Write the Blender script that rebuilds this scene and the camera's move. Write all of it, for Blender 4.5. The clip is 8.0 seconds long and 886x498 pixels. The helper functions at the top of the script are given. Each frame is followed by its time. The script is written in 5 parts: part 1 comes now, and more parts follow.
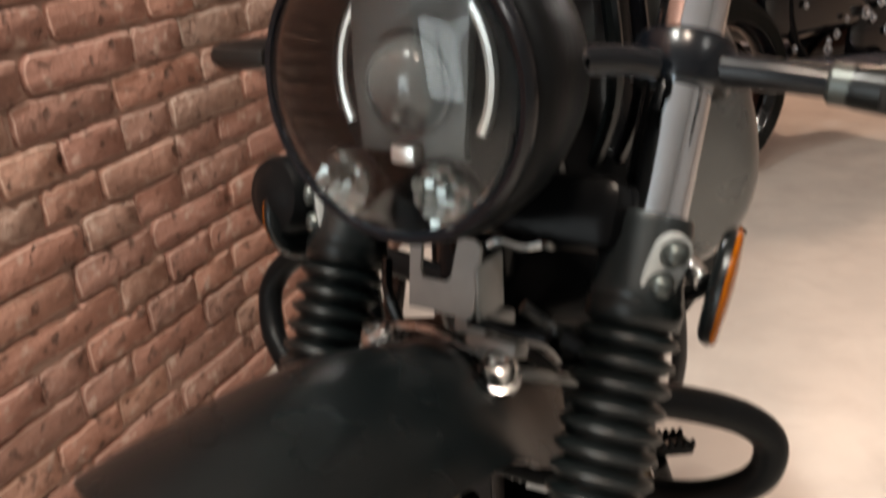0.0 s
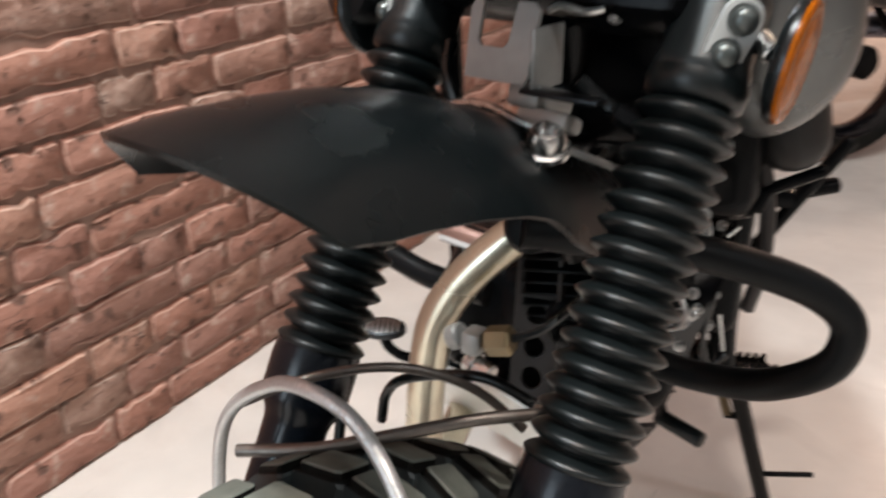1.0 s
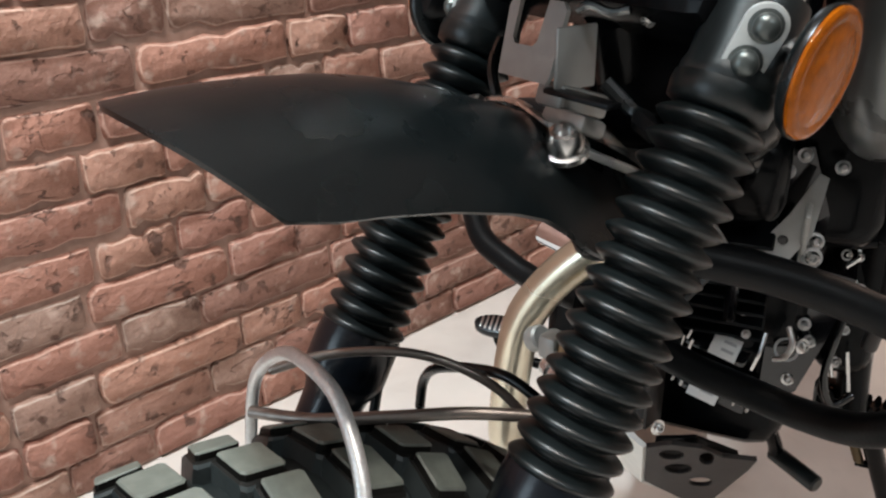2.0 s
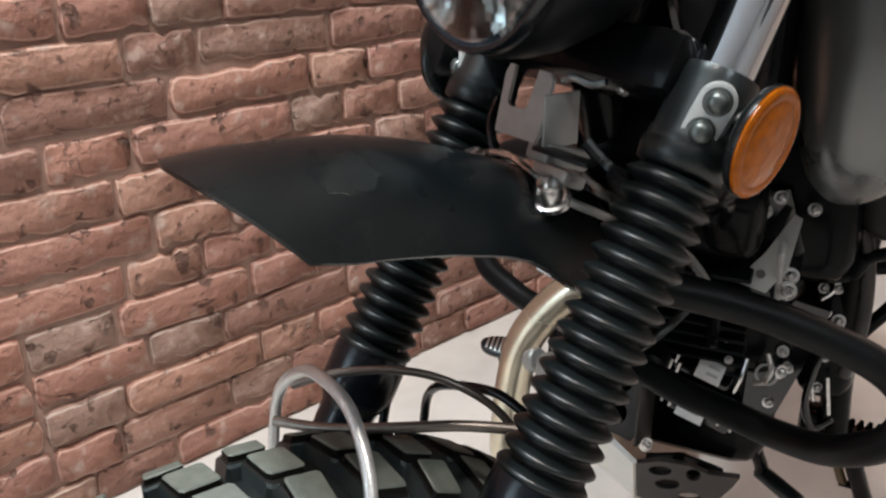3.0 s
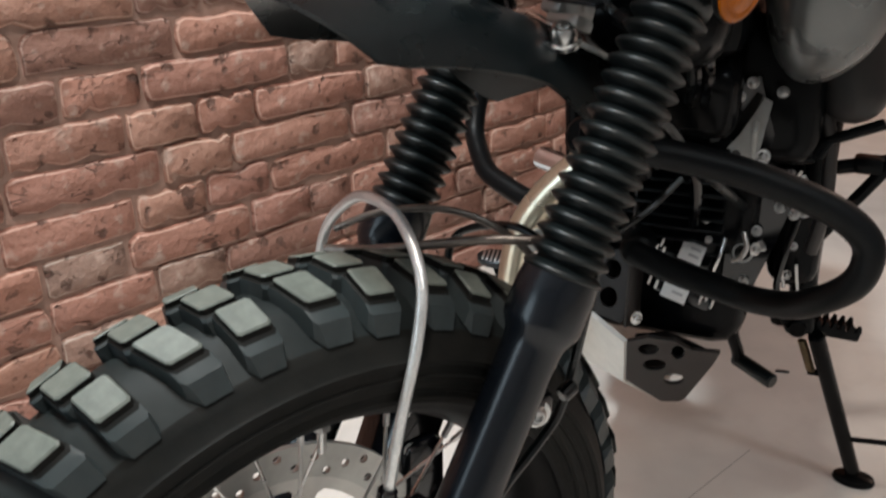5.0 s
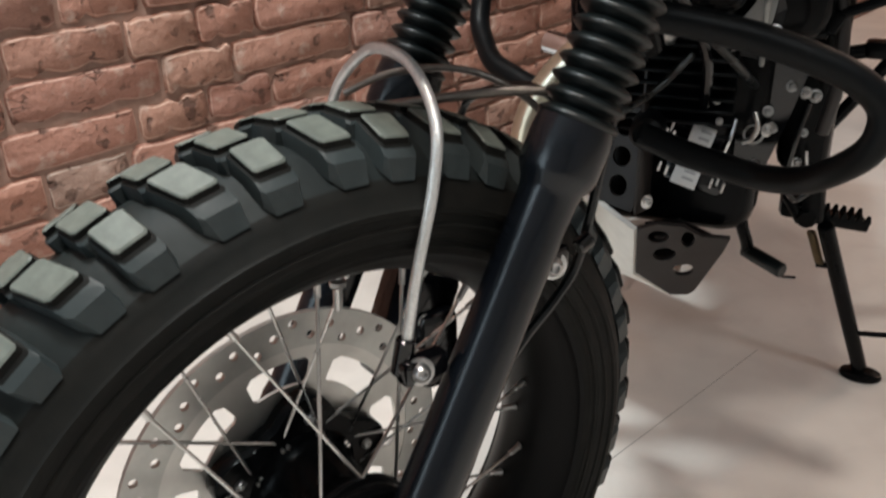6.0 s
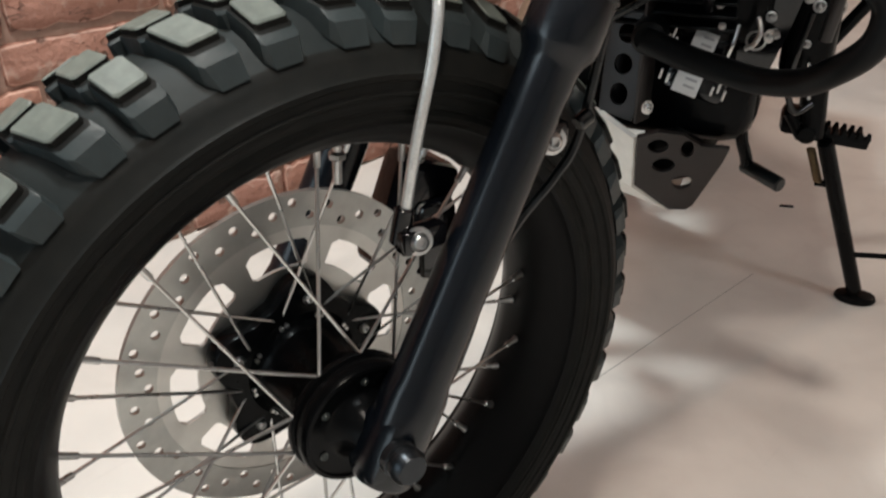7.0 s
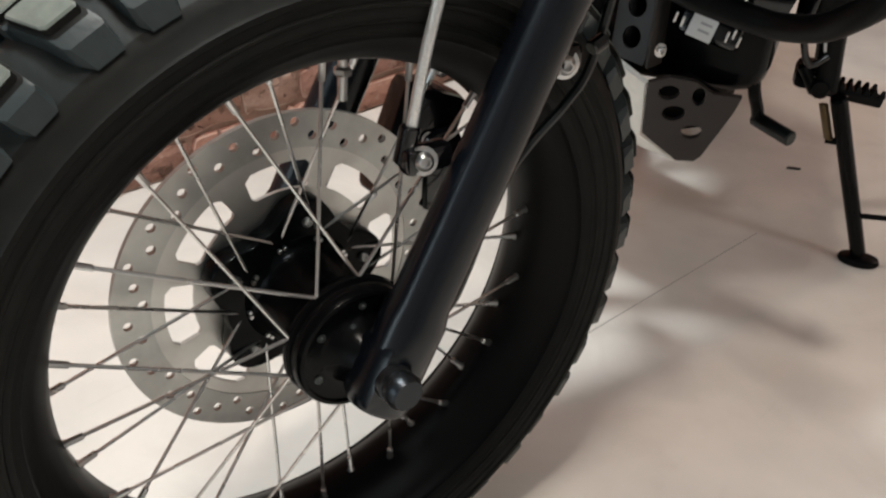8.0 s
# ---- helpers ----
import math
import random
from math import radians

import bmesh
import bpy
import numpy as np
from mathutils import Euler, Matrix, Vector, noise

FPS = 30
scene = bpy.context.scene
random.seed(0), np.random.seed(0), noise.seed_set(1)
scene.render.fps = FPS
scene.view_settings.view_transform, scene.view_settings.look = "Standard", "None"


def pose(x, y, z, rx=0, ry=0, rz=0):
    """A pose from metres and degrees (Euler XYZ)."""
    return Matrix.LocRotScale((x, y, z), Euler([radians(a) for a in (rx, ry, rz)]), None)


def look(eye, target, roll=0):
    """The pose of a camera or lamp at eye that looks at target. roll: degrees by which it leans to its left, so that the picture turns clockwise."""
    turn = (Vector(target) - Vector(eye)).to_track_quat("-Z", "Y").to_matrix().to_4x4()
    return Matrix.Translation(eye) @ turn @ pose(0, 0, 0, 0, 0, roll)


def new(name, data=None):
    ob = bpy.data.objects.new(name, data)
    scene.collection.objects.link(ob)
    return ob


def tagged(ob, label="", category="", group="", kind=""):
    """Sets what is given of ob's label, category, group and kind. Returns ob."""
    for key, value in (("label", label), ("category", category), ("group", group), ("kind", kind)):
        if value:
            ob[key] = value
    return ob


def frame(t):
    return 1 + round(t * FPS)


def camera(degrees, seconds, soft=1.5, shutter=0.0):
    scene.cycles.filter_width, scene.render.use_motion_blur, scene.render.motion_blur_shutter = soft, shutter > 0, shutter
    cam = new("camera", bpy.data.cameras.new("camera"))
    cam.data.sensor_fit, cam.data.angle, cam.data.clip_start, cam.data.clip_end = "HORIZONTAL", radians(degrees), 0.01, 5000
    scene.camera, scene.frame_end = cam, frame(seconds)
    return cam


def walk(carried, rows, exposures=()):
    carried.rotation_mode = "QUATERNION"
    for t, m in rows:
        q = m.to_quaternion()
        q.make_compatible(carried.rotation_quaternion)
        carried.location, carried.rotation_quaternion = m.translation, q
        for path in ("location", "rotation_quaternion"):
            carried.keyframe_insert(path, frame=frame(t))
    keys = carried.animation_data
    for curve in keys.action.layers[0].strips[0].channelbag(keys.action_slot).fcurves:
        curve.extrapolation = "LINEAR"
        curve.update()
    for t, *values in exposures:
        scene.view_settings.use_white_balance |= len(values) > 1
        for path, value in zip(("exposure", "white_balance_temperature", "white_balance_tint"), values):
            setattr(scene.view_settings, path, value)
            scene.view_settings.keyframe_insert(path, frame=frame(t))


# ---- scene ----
cam = camera(52.5, 8.0, soft=2.2, shutter=0.5)
PATH = [
    (0, (0.1800, 0.2162, 0.9835), (-0.5114, 1.9312, 0.2214), -2.84),
    (0.1, (0.1831, 0.2083, 0.9740), (-0.5074, 1.9228, 0.1700), -2.77),
    (0.3, (0.1942, 0.2013, 0.9521), (-0.5110, 1.8904, 0.1462), -3.00),
    (0.5, (0.2026, 0.1768, 0.9102), (-0.4982, 1.8742, 0.1179), -1.21),
    (0.7, (0.2136, 0.1676, 0.8824), (-0.5120, 1.8605, 0.1030), 0.33),
    (0.9, (0.2173, 0.1851, 0.8843), (-0.6125, 1.8225, 0.0902), 0.30),
    (1, (0.2228, 0.1985, 0.8759), (-0.6860, 1.7902, 0.0748), -0.16),
    (1.1, (0.2262, 0.2072, 0.8687), (-0.7405, 1.7649, 0.0697), -0.49),
    (1.3, (0.2334, 0.2225, 0.8507), (-0.8622, 1.6969, 0.0597), -1.26),
    (1.5, (0.2592, 0.2519, 0.8582), (-0.9324, 1.6452, 0.0588), -1.29),
    (2.8, (0.3469, 0.2266, 0.8980), (-0.9545, 1.5300, 0.1185), 0.15),
    (3, (0.3582, 0.2111, 0.9113), (-0.9483, 1.5223, 0.1537), 0.30),
    (3.2, (0.3661, 0.1955, 0.9166), (-0.9264, 1.5312, 0.1782), 0.47),
    (3.5, (0.3935, 0.1848, 0.9223), (-0.8921, 1.5323, 0.1933), 0.72),
    (4, (0.4153, 0.1361, 0.9025), (-0.8489, 1.5102, 0.1855), 1.00),
    (4.5, (0.4121, 0.1068, 0.8721), (-0.8489, 1.4802, 0.1485), 0.52),
    (6, (0.4183, 0.0697, 0.7797), (-0.8011, 1.3963, -0.0881), -1.10),
    (6.5, (0.4316, 0.0560, 0.7513), (-0.7718, 1.3664, -0.1623), -0.92),
    (7, (0.4364, 0.0485, 0.7306), (-0.7506, 1.3430, -0.2262), -0.33),
    (7.5, (0.4315, 0.0454, 0.7090), (-0.7395, 1.3300, -0.2803), 1.05),
    (8, (0.4356, 0.0459, 0.6992), (-0.7227, 1.3133, -0.3265), 2.00),
]
walk(cam, [(t, look(eye, target, roll)) for t, eye, target, roll in PATH], [(0, -0.40, 7500, 14), (0.6, -0.21, 7000, 15), (1.5, -0.13, 6450, 9), (3.5, -0.33, 6350, 9), (8, -0.46, 6620, 8)])

# ---- light ----
world = bpy.data.worlds.new("world")
scene.world = world
world.use_nodes = True
world.node_tree.nodes["Background"].inputs[0].default_value = (0.9, 0.92, 1.0, 1)
world.node_tree.nodes["Background"].inputs[1].default_value = 0.03
scene.view_settings.exposure = 0.0


def ceiling_panel(x, y, sx, sy, watts, tint):
    """A flat ceiling lamp: a body, a diffuser and the light it gives."""
    thing = new("ceiling_lamp")
    thing.location = (x, y, 2.98)
    tagged(thing, "flat white ceiling lamp panel with a frosted diffuser", "lamp", "ceiling lamps")
    part("lamp_frame", box_bm((x, y, 2.985), (sx + 0.06, sy + 0.06, 0.03), 0.006), M_WHITE, thing)
    lamp = bpy.data.lights.new("lamp_light", "AREA")
    lamp.shape, lamp.size, lamp.size_y, lamp.energy, lamp.color = "RECTANGLE", sx, sy, watts, tint
    ob = new("lamp_light", lamp)
    ob.location = (x, y, 2.955)
    return thing


# ---- materials ----
def mat(name, base, rough=0.5, metal=0.0, grain=0.0, scale=60.0, bump=0.0, tint=None, coat=0.0, rough_var=0.0, spec=0.5):
    """A procedural surface with two scales of variation, fine relief and uneven gloss."""
    m = bpy.data.materials.new(name)
    m.use_nodes = True
    nt = m.node_tree
    nd, ln = nt.nodes, nt.links
    bs = nd["Principled BSDF"]
    bs.inputs["Roughness"].default_value = rough
    bs.inputs["Metallic"].default_value = metal
    bs.inputs["Coat Weight"].default_value = coat
    bs.inputs["Specular IOR Level"].default_value = spec
    co = nd.new("ShaderNodeTexCoord")
    n1 = nd.new("ShaderNodeTexNoise")
    n1.inputs["Scale"].default_value, n1.inputs["Detail"].default_value = scale, 6
    n2 = nd.new("ShaderNodeTexNoise")
    n2.inputs["Scale"].default_value, n2.inputs["Detail"].default_value = scale / 9, 4
    for n in (n1, n2):
        ln.new(co.outputs["Object"], n.inputs["Vector"])
    add = nd.new("ShaderNodeMath")
    add.operation = "ADD"
    ln.new(n1.outputs["Fac"], add.inputs[0])
    ln.new(n2.outputs["Fac"], add.inputs[1])
    ramp = nd.new("ShaderNodeMapRange")
    ramp.inputs["From Min"].default_value, ramp.inputs["From Max"].default_value = 0.7, 1.3
    ln.new(add.outputs[0], ramp.inputs["Value"])
    mix = nd.new("ShaderNodeMix")
    mix.data_type = "RGBA"
    t = tint or tuple(c * (1 - grain) for c in base)
    mix.inputs[6].default_value = (*base, 1)
    mix.inputs[7].default_value = (*t, 1)
    ln.new(ramp.outputs["Result"], mix.inputs["Factor"])
    ln.new(mix.outputs[2], bs.inputs["Base Color"])
    if rough_var:
        rr = nd.new("ShaderNodeMapRange")
        rr.inputs["To Min"].default_value, rr.inputs["To Max"].default_value = max(0.02, rough - rough_var), rough + rough_var
        ln.new(n2.outputs["Fac"], rr.inputs["Value"])
        ln.new(rr.outputs["Result"], bs.inputs["Roughness"])
    if bump:
        bp = nd.new("ShaderNodeBump")
        bp.inputs["Strength"].default_value, bp.inputs["Distance"].default_value = bump, 0.002
        ln.new(n1.outputs["Fac"], bp.inputs["Height"])
        ln.new(bp.outputs["Normal"], bs.inputs["Normal"])
    return m


def brick_mat(name, base, tint):
    """Old fired clay: each brick its own tone, pits, fissures, pale lime bloom and soot."""
    m = mat(name, base, 0.9, 0, 0.3, 45, 1.0, tint=tint)
    nt = m.node_tree
    nd, ln = nt.nodes, nt.links
    bs = nd["Principled BSDF"]
    old = bs.inputs["Base Color"].links[0].from_socket
    info = nd.new("ShaderNodeObjectInfo")
    ramp = nd.new("ShaderNodeValToRGB")
    el = ramp.color_ramp.elements
    el[0].color, el[1].color = (0.80, 0.78, 0.78, 1), (1.2, 1.12, 1.05, 1)
    el[0].position, el[1].position = 0.0, 1.0
    for pos, col in ((0.25, (1.0, 0.9, 0.9, 1)), (0.55, (1.12, 1.0, 0.95, 1)), (0.8, (0.92, 1.08, 1.12, 1))):
        e = el.new(pos)
        e.color = col
    ln.new(info.outputs["Random"], ramp.inputs["Fac"])
    mul = nd.new("ShaderNodeMix")
    mul.data_type, mul.blend_type = "RGBA", "MULTIPLY"
    mul.inputs["Factor"].default_value = 1
    ln.new(old, mul.inputs[6])
    ln.new(ramp.outputs["Color"], mul.inputs[7])
    co = nd.new("ShaderNodeNewGeometry")
    big = nd.new("ShaderNodeTexNoise")
    big.inputs["Scale"].default_value, big.inputs["Detail"].default_value = 34, 9
    ln.new(co.outputs["Position"], big.inputs["Vector"])
    soot = nd.new("ShaderNodeMapRange")
    soot.inputs["From Min"].default_value, soot.inputs["From Max"].default_value = 0.615, 0.70
    ln.new(big.outputs["Fac"], soot.inputs["Value"])
    mx = nd.new("ShaderNodeMix")
    mx.data_type = "RGBA"
    ln.new(soot.outputs["Result"], mx.inputs["Factor"])
    ln.new(mul.outputs[2], mx.inputs[6])
    mx.inputs[7].default_value = (0.16, 0.085, 0.064, 1)
    pale = nd.new("ShaderNodeMapRange")
    pale.inputs["From Min"].default_value, pale.inputs["From Max"].default_value = 0.42, 0.28
    ln.new(big.outputs["Fac"], pale.inputs["Value"])
    px = nd.new("ShaderNodeMix")
    px.data_type = "RGBA"
    ln.new(pale.outputs["Result"], px.inputs["Factor"])
    ln.new(mx.outputs[2], px.inputs[6])
    px.inputs[7].default_value = (0.48, 0.34, 0.28, 1)
    # thin dark fissures along the bed
    flat = nd.new("ShaderNodeVectorMath")
    flat.operation = "MULTIPLY"
    flat.inputs[1].default_value = (1.0, 0.42, 1.5)
    ln.new(co.outputs["Position"], flat.inputs[0])
    fis = nd.new("ShaderNodeTexNoise")
    fis.inputs["Scale"].default_value, fis.inputs["Detail"].default_value, fis.inputs["Distortion"].default_value = 22, 5, 0.6
    ln.new(flat.outputs[0], fis.inputs["Vector"])
    off = nd.new("ShaderNodeMath")
    off.operation = "SUBTRACT"
    off.inputs[1].default_value = 0.5
    ln.new(fis.outputs["Fac"], off.inputs[0])
    absv = nd.new("ShaderNodeMath")
    absv.operation = "ABSOLUTE"
    ln.new(off.outputs[0], absv.inputs[0])
    thin = nd.new("ShaderNodeMapRange")
    thin.inputs["From Min"].default_value, thin.inputs["From Max"].default_value = 0.010, 0.003
    ln.new(absv.outputs[0], thin.inputs["Value"])
    few = nd.new("ShaderNodeMapRange")
    few.inputs["From Min"].default_value, few.inputs["From Max"].default_value = 0.54, 0.64
    few_n = nd.new("ShaderNodeTexNoise")
    few_n.inputs["Scale"].default_value, few_n.inputs["Detail"].default_value = 11, 2
    ln.new(co.outputs["Position"], few_n.inputs["Vector"])
    ln.new(few_n.outputs["Fac"], few.inputs["Value"])
    crack = nd.new("ShaderNodeMath")
    crack.operation = "MULTIPLY"
    ln.new(thin.outputs["Result"], crack.inputs[0])
    ln.new(few.outputs["Result"], crack.inputs[1])
    cx = nd.new("ShaderNodeMix")
    cx.data_type = "RGBA"
    ln.new(crack.outputs[0], cx.inputs["Factor"])
    ln.new(px.outputs[2], cx.inputs[6])
    cx.inputs[7].default_value = (0.15, 0.078, 0.060, 1)
    ln.new(cx.outputs[2], bs.inputs["Base Color"])
    pit = nd.new("ShaderNodeTexNoise")
    pit.inputs["Scale"].default_value, pit.inputs["Detail"].default_value = 70, 6
    ln.new(co.outputs["Position"], pit.inputs["Vector"])
    hb = nd.new("ShaderNodeMath")
    hb.operation = "SUBTRACT"
    ln.new(pit.outputs["Fac"], hb.inputs[0])
    both = nd.new("ShaderNodeMath")
    both.operation = "MAXIMUM"
    ln.new(soot.outputs["Result"], both.inputs[0])
    ln.new(crack.outputs[0], both.inputs[1])
    ln.new(both.outputs[0], hb.inputs[1])
    bp = nd.new("ShaderNodeBump")
    bp.inputs["Strength"].default_value, bp.inputs["Distance"].default_value = 1.0, 0.006
    ln.new(hb.outputs[0], bp.inputs["Height"])
    ln.new(bp.outputs["Normal"], bs.inputs["Normal"])
    return m


def floor_mat():
    """Polished pale screed: cloudy patches, faint scuffs and uneven gloss."""
    m = mat("polished_floor", (0.80, 0.75, 0.70), 0.34, 0, 0.1, 6, 0.04, tint=(0.62, 0.582, 0.548), rough_var=0.1)
    nt = m.node_tree
    nd, ln = nt.nodes, nt.links
    bs = nd["Principled BSDF"]
    old = bs.inputs["Base Color"].links[0].from_socket
    co = nd.new("ShaderNodeNewGeometry")
    cloud = nd.new("ShaderNodeTexNoise")
    cloud.inputs["Scale"].default_value, cloud.inputs["Detail"].default_value, cloud.inputs["Distortion"].default_value = 7.5, 7, 0.8
    ln.new(co.outputs["Position"], cloud.inputs["Vector"])
    patch = nd.new("ShaderNodeMapRange")
    patch.inputs["From Min"].default_value, patch.inputs["From Max"].default_value = 0.50, 0.68
    patch.inputs["To Max"].default_value = 0.26
    ln.new(cloud.outputs["Fac"], patch.inputs["Value"])
    mx = nd.new("ShaderNodeMix")
    mx.data_type = "RGBA"
    ln.new(patch.outputs["Result"], mx.inputs["Factor"])
    ln.new(old, mx.inputs[6])
    mx.inputs[7].default_value = (0.50, 0.445, 0.41, 1)
    turn = nd.new("ShaderNodeMapping")
    turn.inputs["Rotation"].default_value, turn.inputs["Scale"].default_value = (0, 0, 0.35), (9.0, 1.0, 1.0)
    ln.new(co.outputs["Position"], turn.inputs["Vector"])
    scuff = nd.new("ShaderNodeTexNoise")
    scuff.inputs["Scale"].default_value, scuff.inputs["Detail"].default_value, scuff.inputs["Distortion"].default_value = 5, 5, 0.4
    ln.new(turn.outputs["Vector"], scuff.inputs["Vector"])
    fine = nd.new("ShaderNodeMapRange")
    fine.inputs["From Min"].default_value, fine.inputs["From Max"].default_value = 0.66, 0.76
    fine.inputs["To Max"].default_value = 0.14
    ln.new(scuff.outputs["Fac"], fine.inputs["Value"])
    sx = nd.new("ShaderNodeMix")
    sx.data_type = "RGBA"
    ln.new(fine.outputs["Result"], sx.inputs["Factor"])
    ln.new(mx.outputs[2], sx.inputs[6])
    sx.inputs[7].default_value = (0.40, 0.37, 0.35, 1)
    ln.new(sx.outputs[2], bs.inputs["Base Color"])
    return m


M_BRICK = brick_mat("brick", (0.396, 0.224, 0.173), (0.285, 0.150, 0.112))
M_ARRIS = brick_mat("worn_brick_edge", (0.56, 0.385, 0.32), (0.44, 0.285, 0.23))
M_MORTAR = mat("mortar", (0.43, 0.285, 0.232), 0.95, 0, 0.3, 60, 1.0, tint=(0.30, 0.185, 0.145))
M_FLOOR = floor_mat()
M_SEAM = mat("floor_seam", (0.44, 0.41, 0.385), 0.7, 0, 0.2, 90, 0.1)
M_WHITE = mat("white_paint", (0.8, 0.8, 0.78), 0.6, 0, 0.05, 30, 0.1)
M_CEIL = mat("ceiling_paint", (0.74, 0.74, 0.75), 0.8, 0, 0.08, 25, 0.1)
M_WALL = mat("plaster", (0.58, 0.575, 0.57), 0.8, 0, 0.08, 25, 0.2)
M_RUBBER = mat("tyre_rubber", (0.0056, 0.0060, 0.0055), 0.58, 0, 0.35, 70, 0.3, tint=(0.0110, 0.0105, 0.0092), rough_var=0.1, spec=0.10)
# Cap and flank tones of one rubber, with overhead light put into the colour.
M_BLOCK = mat("lit_cap_rubber", (0.135, 0.150, 0.130), 0.55, 0, 0.3, 120, 0.25, tint=(0.080, 0.091, 0.079), rough_var=0.1, spec=0.45)
M_FLANK = mat("lit_flank_rubber", (0.024, 0.0315, 0.0330), 0.46, 0, 0.45, 60, 0.6, tint=(0.038, 0.047, 0.048), rough_var=0.1, spec=0.35)
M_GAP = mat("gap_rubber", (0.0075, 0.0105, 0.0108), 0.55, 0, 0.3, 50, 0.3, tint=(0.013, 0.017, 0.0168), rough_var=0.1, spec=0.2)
M_RIM = mat("rim_black", (0.0042, 0.0042, 0.0044), 0.42, 0, 0.2, 80, 0.05, rough_var=0.08, spec=0.08)
M_GAITER = mat("gaiter_rubber", (0.0034, 0.0056, 0.0060), 0.36, 0, 0.3, 110, 0.10, rough_var=0.08, spec=0.36)
M_BLACK = mat("black_satin_paint", (0.0034, 0.0048, 0.0072), 0.23, 0, 0.2, 200, 0.03, rough_var=0.04, spec=0.38)
M_TUBE = mat("black_powder_coat", (0.0042, 0.0048, 0.0054), 0.40, 0, 0.2, 240, 0.12, rough_var=0.06, spec=0.12)
M_PLASTIC = mat("black_plastic", (0.0034, 0.0052, 0.0058), 0.28, 0, 0.25, 240, 0.03, rough_var=0.05, spec=0.36)
M_GLOSS = mat("gloss_black", (0.003, 0.003, 0.004), 0.12, 0, 0.2, 80, 0.02, spec=0.5)
M_ENGINE = mat("engine_black", (0.0038, 0.0041, 0.0046), 0.22, 0.0, 0.3, 120, 0.08, rough_var=0.1, spec=0.07)
M_CHROME = mat("chrome", (0.68, 0.74, 0.80), 0.07, 1.0, 0.1, 40, 0.0, rough_var=0.02)
M_STEEL = mat("steel", (0.62, 0.62, 0.61), 0.28, 1.0, 0.2, 140, 0.05, rough_var=0.08)
M_DISC = mat("brushed_disc", (0.46, 0.46, 0.44), 0.36, 0.9, 0.2, 90, 0.05, rough_var=0.08)
M_DISC_IN = mat("turned_disc_centre", (0.60, 0.59, 0.56), 0.40, 0.9, 0.15, 70, 0.05, rough_var=0.08)
M_ALU = mat("bare_aluminium", (0.80, 0.80, 0.76), 0.48, 0.25, 0.15, 60, 0.08, rough_var=0.1)
M_HEADER = mat("heat_tinted_steel", (0.74, 0.69, 0.54), 0.27, 0.9, 0.2, 30, 0.02, tint=(0.58, 0.53, 0.42), rough_var=0.06)
M_TANK = mat("tank_grey", (0.13, 0.134, 0.132), 0.28, 0.65, 0.06, 220, 0.0, rough_var=0.03)
M_PANEL = mat("dark_panel", (0.018, 0.016, 0.015), 0.4, 0.0, 0.2, 120, 0.06, rough_var=0.06, spec=0.25)
M_SKID = mat("brown_black_plate", (0.017, 0.0135, 0.0128), 0.42, 0.2, 0.2, 90, 0.06, rough_var=0.08)
M_BRACKET = mat("grey_bracket", (0.34, 0.34, 0.325), 0.45, 0.4, 0.2, 80, 0.05, rough_var=0.08)
M_PLATE = mat("bright_zinc_plate", (0.50, 0.52, 0.51), 0.36, 0.35, 0.2, 90, 0.05, rough_var=0.08)
M_AXLE = mat("dark_plated_steel", (0.030, 0.033, 0.037), 0.32, 0.9, 0.2, 90, 0.04, rough_var=0.06)
M_GOLD = mat("brass", (0.25, 0.19, 0.11), 0.42, 0.9, 0.2, 80, 0.05)
M_STICKER = mat("white_sticker", (0.75, 0.75, 0.74), 0.5, 0, 0.06, 100, 0.0)
M_BAR = mat("grey_print", (0.42, 0.42, 0.43), 0.6, 0, 0.1, 100, 0.0)
M_DULL = mat("dull_brown_steel", (0.20, 0.175, 0.155), 0.38, 0.8, 0.25, 200, 0.1, rough_var=0.08)
M_HOSE = mat("braided_hose", (0.74, 0.75, 0.74), 0.30, 0.6, 0.25, 500, 0.3)
M_BLUE = mat("blue_anodised", (0.035, 0.05, 0.14), 0.3, 0.6, 0.2, 80, 0.03)
M_MUFFLER = mat("blued_steel", (0.20, 0.22, 0.28), 0.28, 0.9, 0.2, 60, 0.03, rough_var=0.06)
M_CLAMP = mat("satin_clamp_paint", (0.022, 0.027, 0.0285), 0.30, 0.5, 0.2, 160, 0.04, rough_var=0.05, spec=0.7)
M_BOLT = mat("dark_zinc_bolt", (0.10, 0.112, 0.108), 0.34, 0.7, 0.2, 90, 0.04, rough_var=0.06)
M_OPTIC = mat("dark_optic_glass", (0.050, 0.054, 0.054), 0.10, 0, 0.3, 40, 0.0, spec=0.8)
M_LAMP_FRAME = mat("lamp_frame_grey", (0.032, 0.035, 0.034), 0.40, 0, 0.2, 60, 0.0, spec=0.5)


def amber_mat():
    m = mat("amber_lens", (0.36, 0.090, 0.003), 0.10, 0, 0.45, 160, 0.5, spec=0.12)
    return m


def glass_mat():
    m = bpy.data.materials.new("clear_glass")
    m.use_nodes = True
    bs = m.node_tree.nodes["Principled BSDF"]
    bs.inputs["Base Color"].default_value = (0.95, 0.97, 0.97, 1)
    bs.inputs["Transmission Weight"].default_value = 1
    bs.inputs["Roughness"].default_value = 0.05
    bs.inputs["IOR"].default_value = 1.36
    return m


M_AMBER = amber_mat()
M_GLASS = glass_mat()
M_LED = mat("led_bowl", (0.30, 0.32, 0.315), 0.22, 0.9, 0.2, 30, 0.02)
M_REFLECTOR = mat("lamp_reflector", (0.85, 0.87, 0.86), 0.30, 0.9, 0.15, 30, 0.02)


